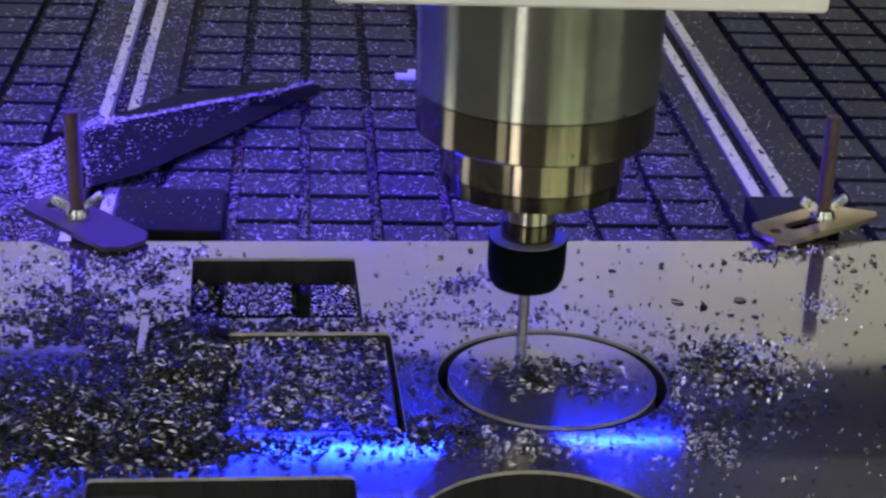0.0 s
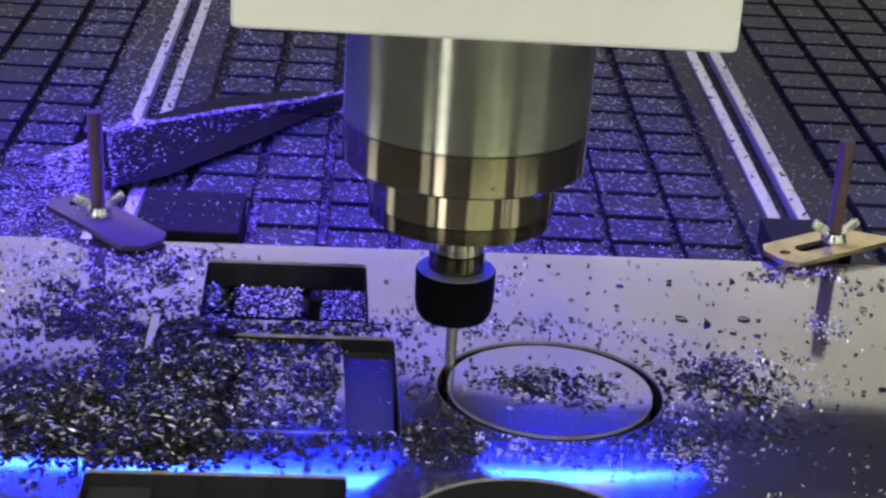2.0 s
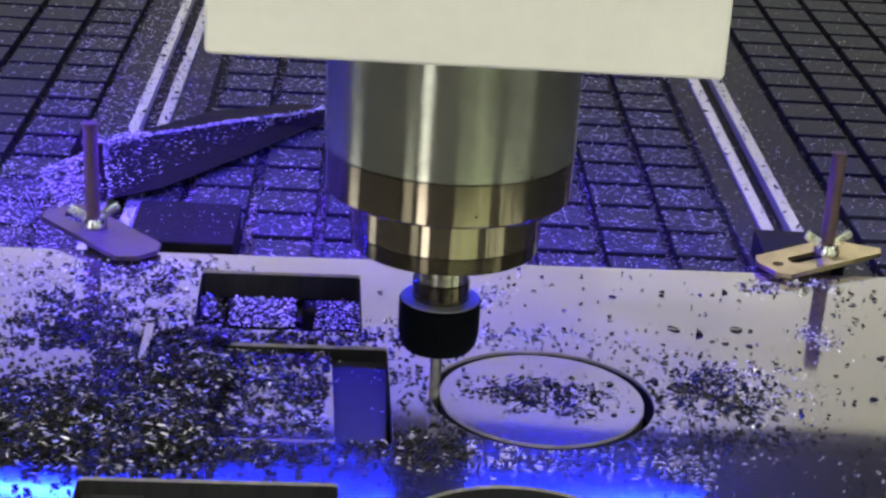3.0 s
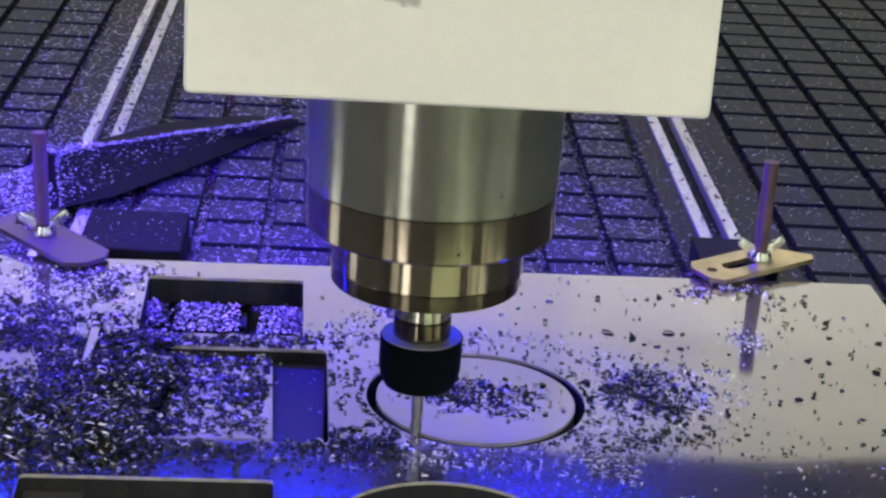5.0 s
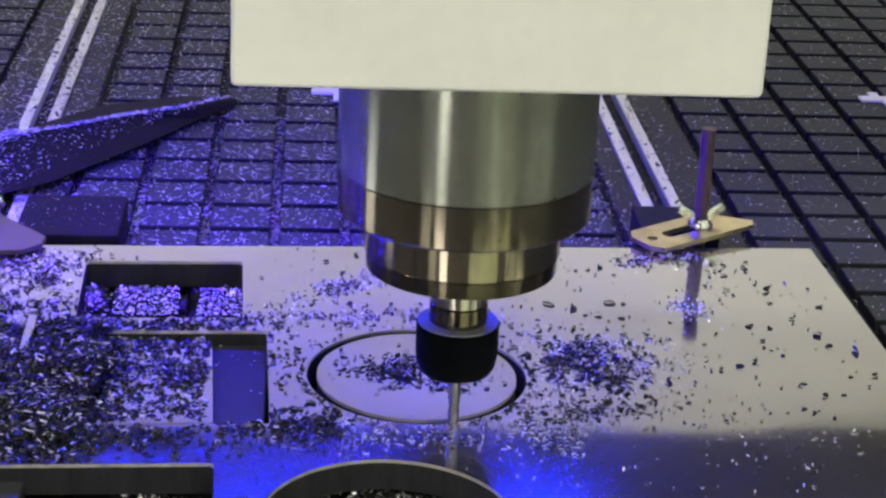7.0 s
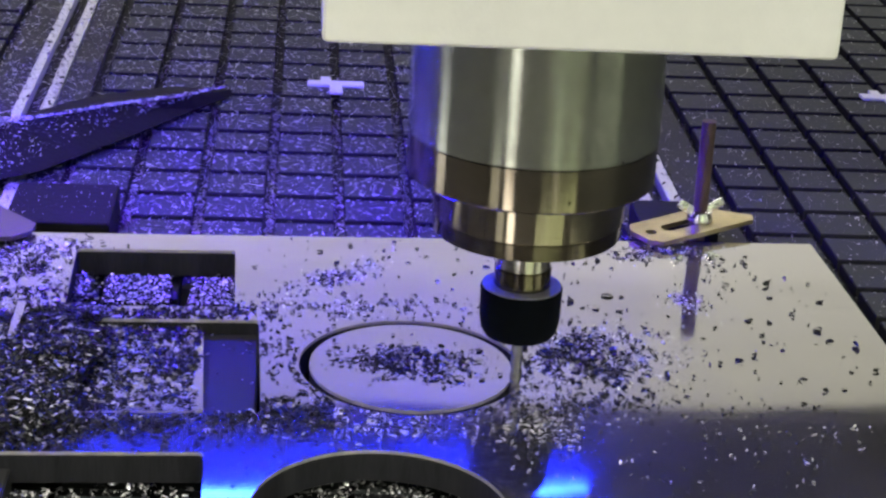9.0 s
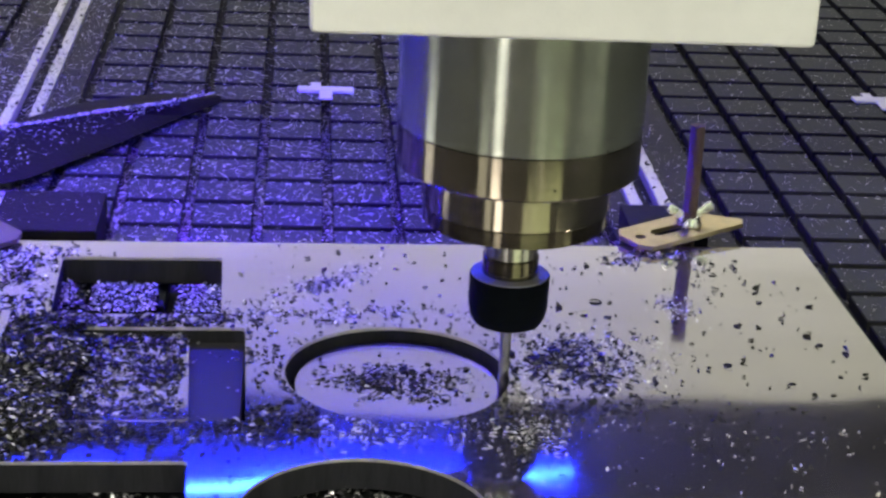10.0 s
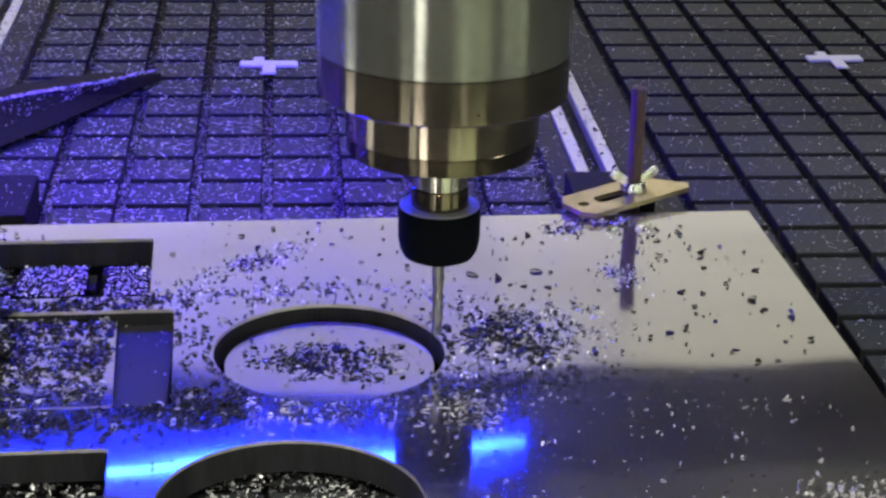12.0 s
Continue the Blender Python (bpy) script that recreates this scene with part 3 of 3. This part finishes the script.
def curls(name, spots, mat, label, parent=None, category="", long=1.25, wide=(0.24, 0.52), flat=0.6):
    """Milling chips: narrow ribbons rolled into an arc, some arching up, some lying on their side, at (x, y, z, size)."""
    n = len(spots)
    q = np.array(spots).reshape(-1, 4)
    s = np.linspace(-0.5, 0.5, 5)
    size = q[:, 3:4] * rng.uniform(0.8, long * 1.2, (n, 1))
    bend = rng.uniform(0.7, 3.6, (n, 1))
    radius = size / bend
    ax, az = radius * np.sin(bend * s), radius * (np.cos(bend * s) - 1)
    half = q[:, 3:4] * rng.uniform(*wide, (n, 1)) * np.array([0.25, 0.44, 0.5, 0.46, 0.2])
    roll = rng.uniform(-1.7, 1.7, (n, 1)) + rng.normal(0, 0.7, (n, 1)) * s
    x = np.stack([ax, ax], 2)
    y = np.stack([-half, half], 2)
    z = np.stack([az, az], 2)
    cr, sr = np.cos(roll)[:, :, None], np.sin(roll)[:, :, None]
    y, z = y * cr - z * sr, y * sr + z * cr
    tip = rng.normal(0, 0.25, (n, 1, 1))
    x, z = x * np.cos(tip) - z * np.sin(tip), x * np.sin(tip) + z * np.cos(tip)
    yaw = rng.uniform(0, 6.283, (n, 1, 1))
    x, y = x * np.cos(yaw) - y * np.sin(yaw), x * np.sin(yaw) + y * np.cos(yaw)
    z = (z - z.min((1, 2), keepdims=True)) * flat
    w = np.stack([x + q[:, 0, None, None], y + q[:, 1, None, None], z + q[:, 2, None, None]], 3).reshape(-1, 3)
    k = np.arange(n)[:, None] * 10
    f = np.concatenate([k + [2 * i, 2 * i + 2, 2 * i + 3, 2 * i + 1] for i in range(4)], 0)
    me = bpy.data.meshes.new(name)
    me.from_pydata(w.tolist(), [], f.tolist())
    me.materials.append(mat)
    me.shade_smooth()
    ob = new(name, me)
    ob.parent = parent
    return tagged(ob, label, category, kind="stuff")


FIELD = rng.random((211, 211))


def patch(x, y, cell):
    """Smooth random value in 0 to 1 that changes over about one cell."""
    u, v = (x + 3) / cell, (y + 3) / cell
    i, j = int(u), int(v)
    u, v = u - i, v - j
    u, v = u * u * (3 - 2 * u), v * v * (3 - 2 * v)
    a, b, c_, d = FIELD[i % 211, j % 211], FIELD[(i + 1) % 211, j % 211], FIELD[i % 211, (j + 1) % 211], FIELD[(i + 1) % 211, (j + 1) % 211]
    return (a * (1 - u) + b * u) * (1 - v) + (c_ * (1 - u) + d * u) * v


def clumped(spots, cell=0.010, keep=0.55, soft=0.07):
    """Chips drift together: keep those that fall where the patches are thick."""
    return [q for q in spots if 0.62 * patch(q[0], q[1], cell) + 0.38 * patch(q[0], q[1], cell * 0.4) > 1 - keep + rng.normal(0, soft)]


def heap_height(x, y):
    h = 0.0
    for cx, cy, sx, sy, a in ((-0.196, -0.046, 0.018, 0.020, 0.0075), (-0.160, 0.010, 0.013, 0.030, 0.0070), (-0.160, -0.050, 0.013, 0.022, 0.0060), (-0.222, -0.052, 0.010, 0.013, 0.0040)):
        h = max(h, a * math.exp(-0.5 * (((x - cx) / sx) ** 2 + ((y - cy) / sy) ** 2)))
    return h * (0.55 + 0.9 * patch(x, y, 0.007)) - 0.0017


def heap_mesh():
    bm = bmesh.new()
    step, vs = 0.0013, {}
    for i in range(96):
        for j in range(130):
            x, y = -0.258 + i * step, -0.112 + j * step
            vs[i, j] = (x, y, heap_height(x, y))
    made = {}
    for i in range(95):
        for j in range(129):
            ring = ((i, j), (i + 1, j), (i + 1, j + 1), (i, j + 1))
            if max(vs[r][2] for r in ring) > 0:
                for r in ring:
                    if r not in made:
                        made[r] = bm.verts.new((vs[r][0], vs[r][1], max(0.0001, vs[r][2] + 0.0006 * (patch(vs[r][0], vs[r][1], 0.0021) - 0.5))))
                bm.faces.new([made[r] for r in ring])
    return bm


def blob(cx, cy, sx, sy, turn, count, lo, hi, pile=0.0):
    a = radians(turn)
    out = []
    for _ in range(count):
        u, v = rng.normal(0, sx), rng.normal(0, sy)
        d = math.exp(-0.5 * ((u / sx) ** 2 + (v / sy) ** 2))
        out.append((cx + u * math.cos(a) - v * math.sin(a), cy + u * math.sin(a) + v * math.cos(a), pile * d * rng.uniform(0, 1), rng.uniform(lo, hi)))
    return out


def even(x0, x1, y0, y1, count, lo, hi):
    return [(rng.uniform(x0, x1), rng.uniform(y0, y1), 0.0, lo + (hi - lo) * rng.random() ** 2) for _ in range(count)]


loose = []
heap = blob(-0.192, -0.044, 0.021, 0.022, 10, 3600, 0.0018, 0.0042) + blob(-0.158, 0.004, 0.013, 0.028, 0, 4000, 0.0018, 0.0042) + blob(-0.158, -0.050, 0.014, 0.018, 0, 1300, 0.0018, 0.0042)
heap += clumped(blob(-0.225, -0.050, 0.012, 0.018, 0, 1300, 0.0016, 0.0040), 0.012, 0.6) + clumped(blob(-0.235, -0.020, 0.016, 0.018, 0, 500, 0.0014, 0.0038), 0.010, 0.5)
heap += clumped(blob(-0.116, 0.005, 0.022, 0.032, 0, 4400, 0.0014, 0.0038), 0.012, 0.60)
loose += heap
scatter = blob(-0.210, 0.050, 0.013, 0.024, 12, 1700, 0.0014, 0.0038) + blob(-0.190, 0.030, 0.012, 0.014, 0, 700, 0.0014, 0.0038)
scatter += blob(-0.200, 0.092, 0.012, 0.012, 0, 420, 0.0012, 0.0032) + blob(-0.240, 0.100, 0.030, 0.030, 0, 420, 0.0012, 0.0032) + blob(-0.250, 0.020, 0.030, 0.040, 0, 380, 0.0012, 0.0034)
loose += clumped(scatter, 0.011, 0.54)
for cx_, cy_, sx_, sy_, n_ in ((-0.242, 0.057, 0.005, 0.003, 46), (-0.239, 0.035, 0.005, 0.003, 42), (-0.180, 0.106, 0.004, 0.006, 90), (-0.179, 0.074, 0.006, 0.004, 60), (-0.168, 0.128, 0.010, 0.008, 120), (-0.196, 0.122, 0.014, 0.010, 170)):
    loose += blob(cx_, cy_, sx_, sy_, 0, n_, 0.0012, 0.0034)
strewn = []
strewn += blob(-0.140, -0.066, 0.022, 0.006, 4, 420, 0.0016, 0.0042, 0.003)
strewn += blob(-0.072, -0.050, 0.012, 0.008, 10, 300, 0.0016, 0.0042, 0.003)
strewn += blob(-0.042, -0.052, 0.012, 0.009, -20, 300, 0.0014, 0.0040, 0.003)
strewn += blob(-0.075, -0.062, 0.030, 0.008, 0, 200, 0.0010, 0.0028)
strewn += blob(-0.105, 0.055, 0.028, 0.0035, 4, 260, 0.0014, 0.0036, 0.001)
strewn += blob(-0.155, 0.075, 0.006, 0.020, 0, 130, 0.0012, 0.0028, 0.001)
strewn += blob(0.002, -0.062, 0.030, 0.008, 4, 420, 0.0010, 0.0030, 0.002)
strewn += blob(0.054, -0.062, 0.007, 0.012, 0, 260, 0.0012, 0.0032, 0.004)
strewn += blob(0.070, -0.038, 0.018, 0.008, 10, 300, 0.0010, 0.0028, 0.001)
strewn += blob(0.078, 0.012, 0.013, 0.014, 15, 560, 0.0018, 0.0046, 0.002)
strewn += blob(0.092, 0.024, 0.015, 0.014, 15, 200, 0.0010, 0.0026)
strewn += blob(0.100, -0.045, 0.035, 0.016, 0, 190, 0.0008, 0.0026)
strewn += blob(-0.036, 0.098, 0.016, 0.005, 48, 190, 0.0010, 0.0028)
strewn += blob(-0.030, 0.066, 0.026, 0.007, 5, 190, 0.0010, 0.0028)
strewn += blob(0.030, 0.062, 0.020, 0.007, -15, 90, 0.0010, 0.0026)
strewn += blob(-0.058, 0.020, 0.006, 0.014, 0, 60, 0.0010, 0.0028)
strewn += blob(0.138, 0.146, 0.013, 0.0045, 15, 300, 0.0010, 0.0028)
strewn += blob(0.158, 0.110, 0.006, 0.008, 0, 40, 0.0008, 0.0020)
strewn += blob(-0.195, 0.128, 0.012, 0.008, -40, 170, 0.0010, 0.0024)
loose += clumped(strewn, 0.008, 0.62)
for i in range(330):
    a = rng.uniform(0, 6.283)
    rr = OUT + 0.0012 + abs(rng.normal(0, 0.0022))
    if math.sin(a) < 0.35 or rng.random() < 0.25:
        loose.append((rr * math.cos(a), rr * math.sin(a), 0, rng.uniform(0.0010, 0.0026)))
loose += even(-0.075, 0.215, -0.14, 0.155, 300, 0.0010, 0.0036)
bold = even(-0.040, 0.215, -0.04, 0.155, 105, 0.0022, 0.0040) + [(x, y, 0, 0.0050) for x, y in ((0.198, 0.051), (0.161, 0.019), (0.212, 0.031), (0.214, 0.004), (0.207, 0.085), (0.185, 0.105), (0.115, -0.004), (0.151, 0.011), (0.093, -0.019), (0.101, 0.086), (0.094, 0.071), (0.082, 0.079), (0.070, 0.083), (0.103, 0.133))]
loose += even(-0.080, 0.210, -0.15, -0.05, 420, 0.0010, 0.0026)
loose += blob(-0.212, -0.064, 0.020, 0.009, 0, 520, 0.0016, 0.0042, 0.003)
loose += blob(-0.165, -0.064, 0.014, 0.007, 0, 220, 0.0016, 0.0042, 0.003)
loose += even(-0.28, -0.16, -0.12, 0.155, 260, 0.0008, 0.0028)
on_sheet, in_hole, on_blank, on_disc = [], [], [], []
for x, y, z, d in loose:
    k = opening(x, y)
    u, v = on_plate(x, y)
    if (k == 0 or k == 2 and heap_height(x, y) > 0.0004) and v < py1 - 0.001 and u < px1 - 0.001:
        on_sheet.append((x, y, max(z * 0.5, heap_height(x, y)) + 0.0001, d))
    elif k == 2 and x < -0.0935 and rng.random() < 0.75:
        on_blank.append((x, y, z - 0.0041, d))
    elif k in (3, 4):
        in_hole.append((x, y, BED + 0.0005, d))
def paled_side(x, y):
    """Where chips take a paler mix for the violet light on them: behind the disc, along the sheet's far edge and beside
    the disc.
    """
    return (y > 0.052 and x < 0.015) or (0.055 < x < 0.125 and -0.012 < y < 0.050) or (0.115 < x < 0.165 and y > 0.135)


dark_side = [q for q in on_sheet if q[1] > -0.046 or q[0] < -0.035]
tagged(part("swarf_heap", heap_mesh(), HEAP, None, "", None, True), "dark packed heap of metal chips on the sheet", "metal chips", kind="stuff")
curls("loose_swarf", [q for q in dark_side if not paled_side(q[0], q[1])], SWARF, "dark metal chips strewn over the aluminium sheet", category="metal chips", wide=(0.4, 0.85))
# Bright narrow copies of the heap's chips take the place of their glints.
glints = [q for q in dark_side if q[0] < -0.04 and q[1] < 0.03 and rng.random() < 0.07]
curls("loose_swarf", [(x, y, z + 0.0006, d) for x, y, z, d in glints], SWARF_BRIGHT, "thin bright curls standing in for glints on the dark chips", category="metal chips", wide=(0.14, 0.34), long=1.5, flat=0.8)
curls("loose_swarf", [(x, y, 0.0001, 0.0034) for x, y in ((0.188, -0.054), (0.169, -0.060), (0.178, -0.061), (0.208, -0.081), (0.189, -0.108), (0.181, -0.124), (0.187, -0.128), (0.184, -0.118))] + blob(0.196, -0.140, 0.014, 0.006, 0, 260, 0.0014, 0.0030), SWARF_BRIGHT, "single bright flakes on the bare sheet", category="metal chips", wide=(0.3, 0.6))
curls("loose_swarf", [(x, y, 0.0001, d) for x, y, _, d in bold if opening(x, y) == 0], SWARF, "single stout dark chips on the bare sheet", category="metal chips", wide=(0.6, 1.1), flat=0.5)
curls("loose_swarf", [q for q in dark_side if paled_side(q[0], q[1])], SWARF_MIXED, "dark and bright curled chips strewn along the sheet's far edge", category="metal chips", wide=(0.36, 0.75))
# Front zone: chips painted brighter where the sheet mirrors the dark gantry.
curls("loose_swarf", [q for q in on_sheet if q[1] <= -0.046 and q[0] >= -0.035], SWARF_LIGHT, "metal chips near a round opening, painted bright against dark reflection", category="metal chips", wide=(0.24, 0.5))
in_hole += [(x, y, -0.0077, d) for x, y, _, d in even(-0.098, -0.0705, -0.046, 0.046, 34, 0.0008, 0.0022)]
on_blank += [(x, y, -0.0041, d) for x, y, _, d in even(-0.172, -0.130, -0.044, 0.050, 1100, 0.0016, 0.0038) + even(-0.140, -0.095, -0.044, 0.050, 420, 0.0016, 0.0038)]
back = pose(-0.1335, 0.0035, 0, 0, 0, 3.0).inverted()
on_blank = [(*(back @ Vector((x, y, z))), d) for x, y, z, d in on_blank]
curls("swarf", [q for q in on_blank if -0.038 < q[0] < 0.040 and -0.044 < q[1] < 0.046], SWARF_MIXED, "dark and bright metal chips heaped on the blank", blank2, wide=(0.34, 0.75))
curls("swarf", [(x, y, -0.0039, d) for x, y, _, d in even(-0.037, 0.038, -0.043, 0.043, 420, 0.0016, 0.0034)], SWARF_BRIGHT, "bright curled chips on the blank", blank2, wide=(0.16, 0.36), long=1.6)
# Two raised blocks stand in for lit bed pads, lifted into the strip's light.
for x0_, x1_ in ((-0.1465, -0.1140), (-0.1045, -0.0815)):
    bank = box(x0_, x1_, 0.0890, 0.1245, BED + 0.0004, -0.0117, 0.004, 2)
    tagged(part("lit_pad_block", bank, HEAP), "raised block under chips, standing in for a lit bed pad", "metal chips", "chip banks", "stuff")
    in_hole += [(x, y, rng.uniform(-0.0117, -0.0108), d) for x, y, _, d in even(x0_, x1_, 0.0885, 0.1250, int((x1_ - x0_) * 30000), 0.0008, 0.0022)]
in_hole += [(x, y, BED + 0.0004 + 0.007 * patch(x, y, 0.018) ** 2, d) for x, y, _, d in even(-0.195, -0.092, -0.18, -0.085, 2000, 0.0012, 0.0030)]
in_hole += [(x, y, BED + 0.0004 + 0.007 * patch(x, y, 0.018) ** 2, d) for x, y, _, d in even(-0.062, 0.030, -0.17, -0.06, 2200, 0.0012, 0.0032)]
in_hole += [(x, y, z + BED, d) for x, y, z, d in blob(-0.158, 0.112, 0.004, 0.022, 0, 420, 0.0010, 0.0026, 0.014)]
curls("heaped_swarf", [(x, y, rng.uniform(-0.008, 0.0), d) for x, y, _, d in even(-0.1765, -0.1480, -0.050, 0.046, 2600, 0.0016, 0.0034)], SWARF, "dark metal chips heaped at the edge of an opening", category="metal chips")
chips("fallen_swarf", in_hole, DUST, "bright metal chips fallen through the openings onto the bed", category="metal chips", thin=(0.16, 0.5))
pile = [(x, y, z, d) for x, y, z, d in blob(0.000, 0.003, 0.016, 0.009, -8, 620, 0.0014, 0.0036, 0.003) + even(-0.040, 0.040, -0.02, 0.042, 50, 0.0008, 0.0022) if math.hypot(x, y) < INN - 0.002]
curls("swarf", clumped(pile, 0.007, 0.66), SWARF_MIXED, "dark metal chips lying on the blank", disc, wide=(0.4, 0.85))

# fine bright dust among the chips on the sheet
fine_dust = []
for spot in ((0.080, 0.014, 0.015, 0.016, 15, 950), (0.100, 0.024, 0.016, 0.014, 15, 260), (-0.036, 0.098, 0.018, 0.006, 48, 300), (0.138, 0.147, 0.016, 0.005, 15, 220), (-0.020, 0.064, 0.034, 0.006, 0, 260),
             (-0.205, 0.070, 0.016, 0.026, 15, 620), (-0.235, 0.110, 0.026, 0.026, 0, 380), (-0.188, 0.124, 0.016, 0.010, 0, 420), (0.055, -0.010, 0.006, 0.022, 0, 160), (0.140, 0.081, 0.006, 0.007, 0, 150)):
    fine_dust += [(x, y, 0.0001, d) for x, y, _, d in clumped(blob(*spot, 0.0009, 0.0021), 0.008, 0.6) if opening(x, y) == 0 and on_plate(x, y)[1] < py1 - 0.001]
chips("fine_swarf", fine_dust, DUST, "fine bright metal dust among the chips on the sheet", category="metal chips", thin=(0.25, 0.6))
rail_chips = []
for lo_, hi_ in ((0.149, 0.1572), (0.1673, 0.1755), (-0.2375, -0.2302), (-0.2200, -0.212)):
    rail_chips += [(x, y, BED + 0.0014, d) for x, y, _, d in even(lo_, hi_, 0.25, 0.75, 75, 0.0012, 0.0040)]
chips("rail_swarf", rail_chips, SWARF, "dark metal chips lying on the clamp rails", category="metal chips")

# dust of fine chips on the bed, thicker towards the light strip's side and in the long grooves
dust = []
for x, y, _, d in even(-0.30, 0.135, 0.150, 0.80, 56000, 0.0008, 0.0034) + even(-0.50, -0.20, 0.15, 0.9, 14000, 0.0008, 0.0032) + even(0.135, 0.62, 0.0, 0.9, 30000, 0.0007, 0.0026) + [(*q[:2], 0, q[3]) for q in blob(-0.250, 0.250, 0.030, 0.035, 0, 2400, 0.0008, 0.0024)]:
    if rng.random() < max(0.25, 1.15 - max(0.0, y - 0.2) * 1.3):
        dust.append((x, y, d))
placed = []
for x, y, d in dust:
    x0, count, way = PANELS[0] if -0.19 < x < 0.132 else PANELS[1] if x > 0.204 else PANELS[2] if x < -0.262 else (None, 0, 0)
    if -0.23 > x and 0.17 < y < 0.33:
        z = BED + rng.uniform(0, 0.004)
    elif x0 is None:
        slot = 0.1572 < x < 0.1673 or -0.2302 < x < -0.2200
        lip = 0.149 < x < 0.1755 or -0.2375 < x < -0.212
        z = GROOVE + 0.0003 if slot else BED + (0.0014 if lip else 0.0)
    else:
        fu = ((x - x0) / PITCH) % 1.0
        fv = ((y - ROW0) / PITCH) % 1.0
        z = BED + 0.0002 if 0.08 < fu < 0.92 and 0.08 < fv < 0.92 else GROOVE + 0.0003
    placed.append((x, y, z, d))
for i in range(9):
    for x, y, _, d in even(PANELS[0][0] + i * PITCH - 0.0026, PANELS[0][0] + i * PITCH + 0.0026, 0.15, 0.46, int(1300 * (1 - i / 16)), 0.0009, 0.0026):
        if rng.random() < 1.2 - (y - 0.15) * 2.4:
            placed.append((x, y, GROOVE + 0.0003 + rng.uniform(0, 0.0035), d))
placed = [q for q in placed if not (on_plate(q[0], q[1])[0] < px1 + 0.001 and on_plate(q[0], q[1])[1] < py1 + 0.001)]
curls("bed_swarf", placed, DUST, "fine bright metal chips dusted over the bed", category="metal chips", wide=(0.12, 0.30), long=1.35)
# chips along the offcut's ridge and on the blocks
ridge_line = [(-0.238, 0.308, 0.024), (-0.2096, 0.3358, 0.022), (-0.1658, 0.3837, 0.017), (-0.1233, 0.4258, 0.012), (-0.100, 0.468, 0.006)]
top = []
for (xa, ya, za), (xb, yb, zb_), many in zip(ridge_line, ridge_line[1:], (900, 620, 480, 150)):
    for _ in range(many):
        f = rng.random()
        off = abs(rng.normal(0, 0.007 if many == 900 else 0.0026))
        top.append((xa + (xb - xa) * f - 0.6 * off, ya + (yb - ya) * f + 0.8 * off, BED + za + (zb_ - za) * f - 0.16 * off + 0.0006, rng.uniform(0.0016, 0.0044)))
# chips banked up against the offcut's blunt end
for _ in range(1100):
    f, off = rng.random(), 0.026 * rng.random()
    high = 0.019 * (1 - 0.6 * (2 * f - 1) ** 2) * (1 - off / 0.026)
    top.append((-0.231 - 0.024 * f - 0.94 * off, 0.268 + 0.066 * f - 0.35 * off, BED + 0.0004 + high * rng.uniform(0.85, 1.0), rng.uniform(0.0014, 0.0034)))
for _ in range(900):
    f, g = rng.random() ** 2.2, rng.random() ** 1.5
    g *= 1 - 0.75 * f
    k = f * 2.999
    i = int(k)
    (xa, ya, za), (xb, yb, zb_) = ridge_line[i], ridge_line[i + 1]
    w = k - i
    fx, fy = ((-0.228, 0.262), (-0.2010, 0.2860), (-0.1533, 0.3630), (-0.1200, 0.4230))[i]
    gx, gy = ((-0.228, 0.262), (-0.2010, 0.2860), (-0.1533, 0.3630), (-0.1200, 0.4230))[i + 1]
    rx_, ry_, rz_ = xa + (xb - xa) * w, ya + (yb - ya) * w, za + (zb_ - za) * w
    qx, qy = fx + (gx - fx) * w, fy + (gy - fy) * w
    top.append((rx_ + (qx - rx_) * g, ry_ + (qy - ry_) * g, BED + rz_ * (1 - 0.70 * g) + 0.0003, rng.uniform(0.0008, 0.0024)))
for x, y, _, d in even(-0.204, -0.152, 0.178, 0.230, 90, 0.0008, 0.0020):
    top.append((x, y, -0.0009, d))
curls("offcut_swarf", top, DUST, "bright metal chips lying on the dark offcuts", category="metal chips", wide=(0.2, 0.45))


# ---- motion ----
def motions():
    # t, angle of the cutter round the disc in degrees, lift in metres
    turns = ((0, 100, 0), (0.5, 115, 0), (1, 129, 0), (1.5, 143, 0), (2, 156, 0), (2.5, 170.5, 0), (3, 184, 0), (4, 210, 0), (5, 234, 0), (5.5, 247, 0), (6, 260.5, 0), (6.5, 273, 0),
             (7.5, 300, 0), (8.5, 326.5, 0), (9, 340, 0), (9.5, 354.5, 0), (10, 365, 0), (10.5, 371, 0), (10.7, 371, 0.0005), (11, 371, 0.0055), (11.5, 371, 0.0163), (12, 371, 0.0163))
    R = 0.0480
    spots = [(t, R * math.cos(radians(a)), R * math.sin(radians(a)), z) for t, a, z in turns]
    walk(spindle, [(t, pose(x, y, z)) for t, x, y, z in spots])
    walk(bridge, [(t, pose(0, y, 0)) for t, x, y, z in spots])
    walk(blank2, [(t, pose(-0.1335 + dx, 0.0035, dz, tip, 0, rz)) for t, dx, dz, tip, rz in ((0, 0.0225, 0.0002, 0.5, 2.0), (0.9, 0.0220, 0.0002, 0.5, 2.0), (1.3, 0.0160, 0.0002, 0.4, 2.2), (1.7, 0.0062, 0.0001, 0.2, 2.6), (2.2, 0.0005, 0.0, 0.0, 3.0), (2.6, 0, 0, 0, 3.0), (12, 0, 0, 0, 3.0))])
    walk(disc, [(0, pose(0, 0, 0)), (9.0, pose(0, 0, 0)), (9.4, pose(0, -0.0004, -0.002, 0, 1.5, 0)), (10.0, pose(0, -0.001, -0.0055)), (10.4, pose(0, -0.001, -0.006)), (12, pose(0, -0.001, -0.006))])


motions()
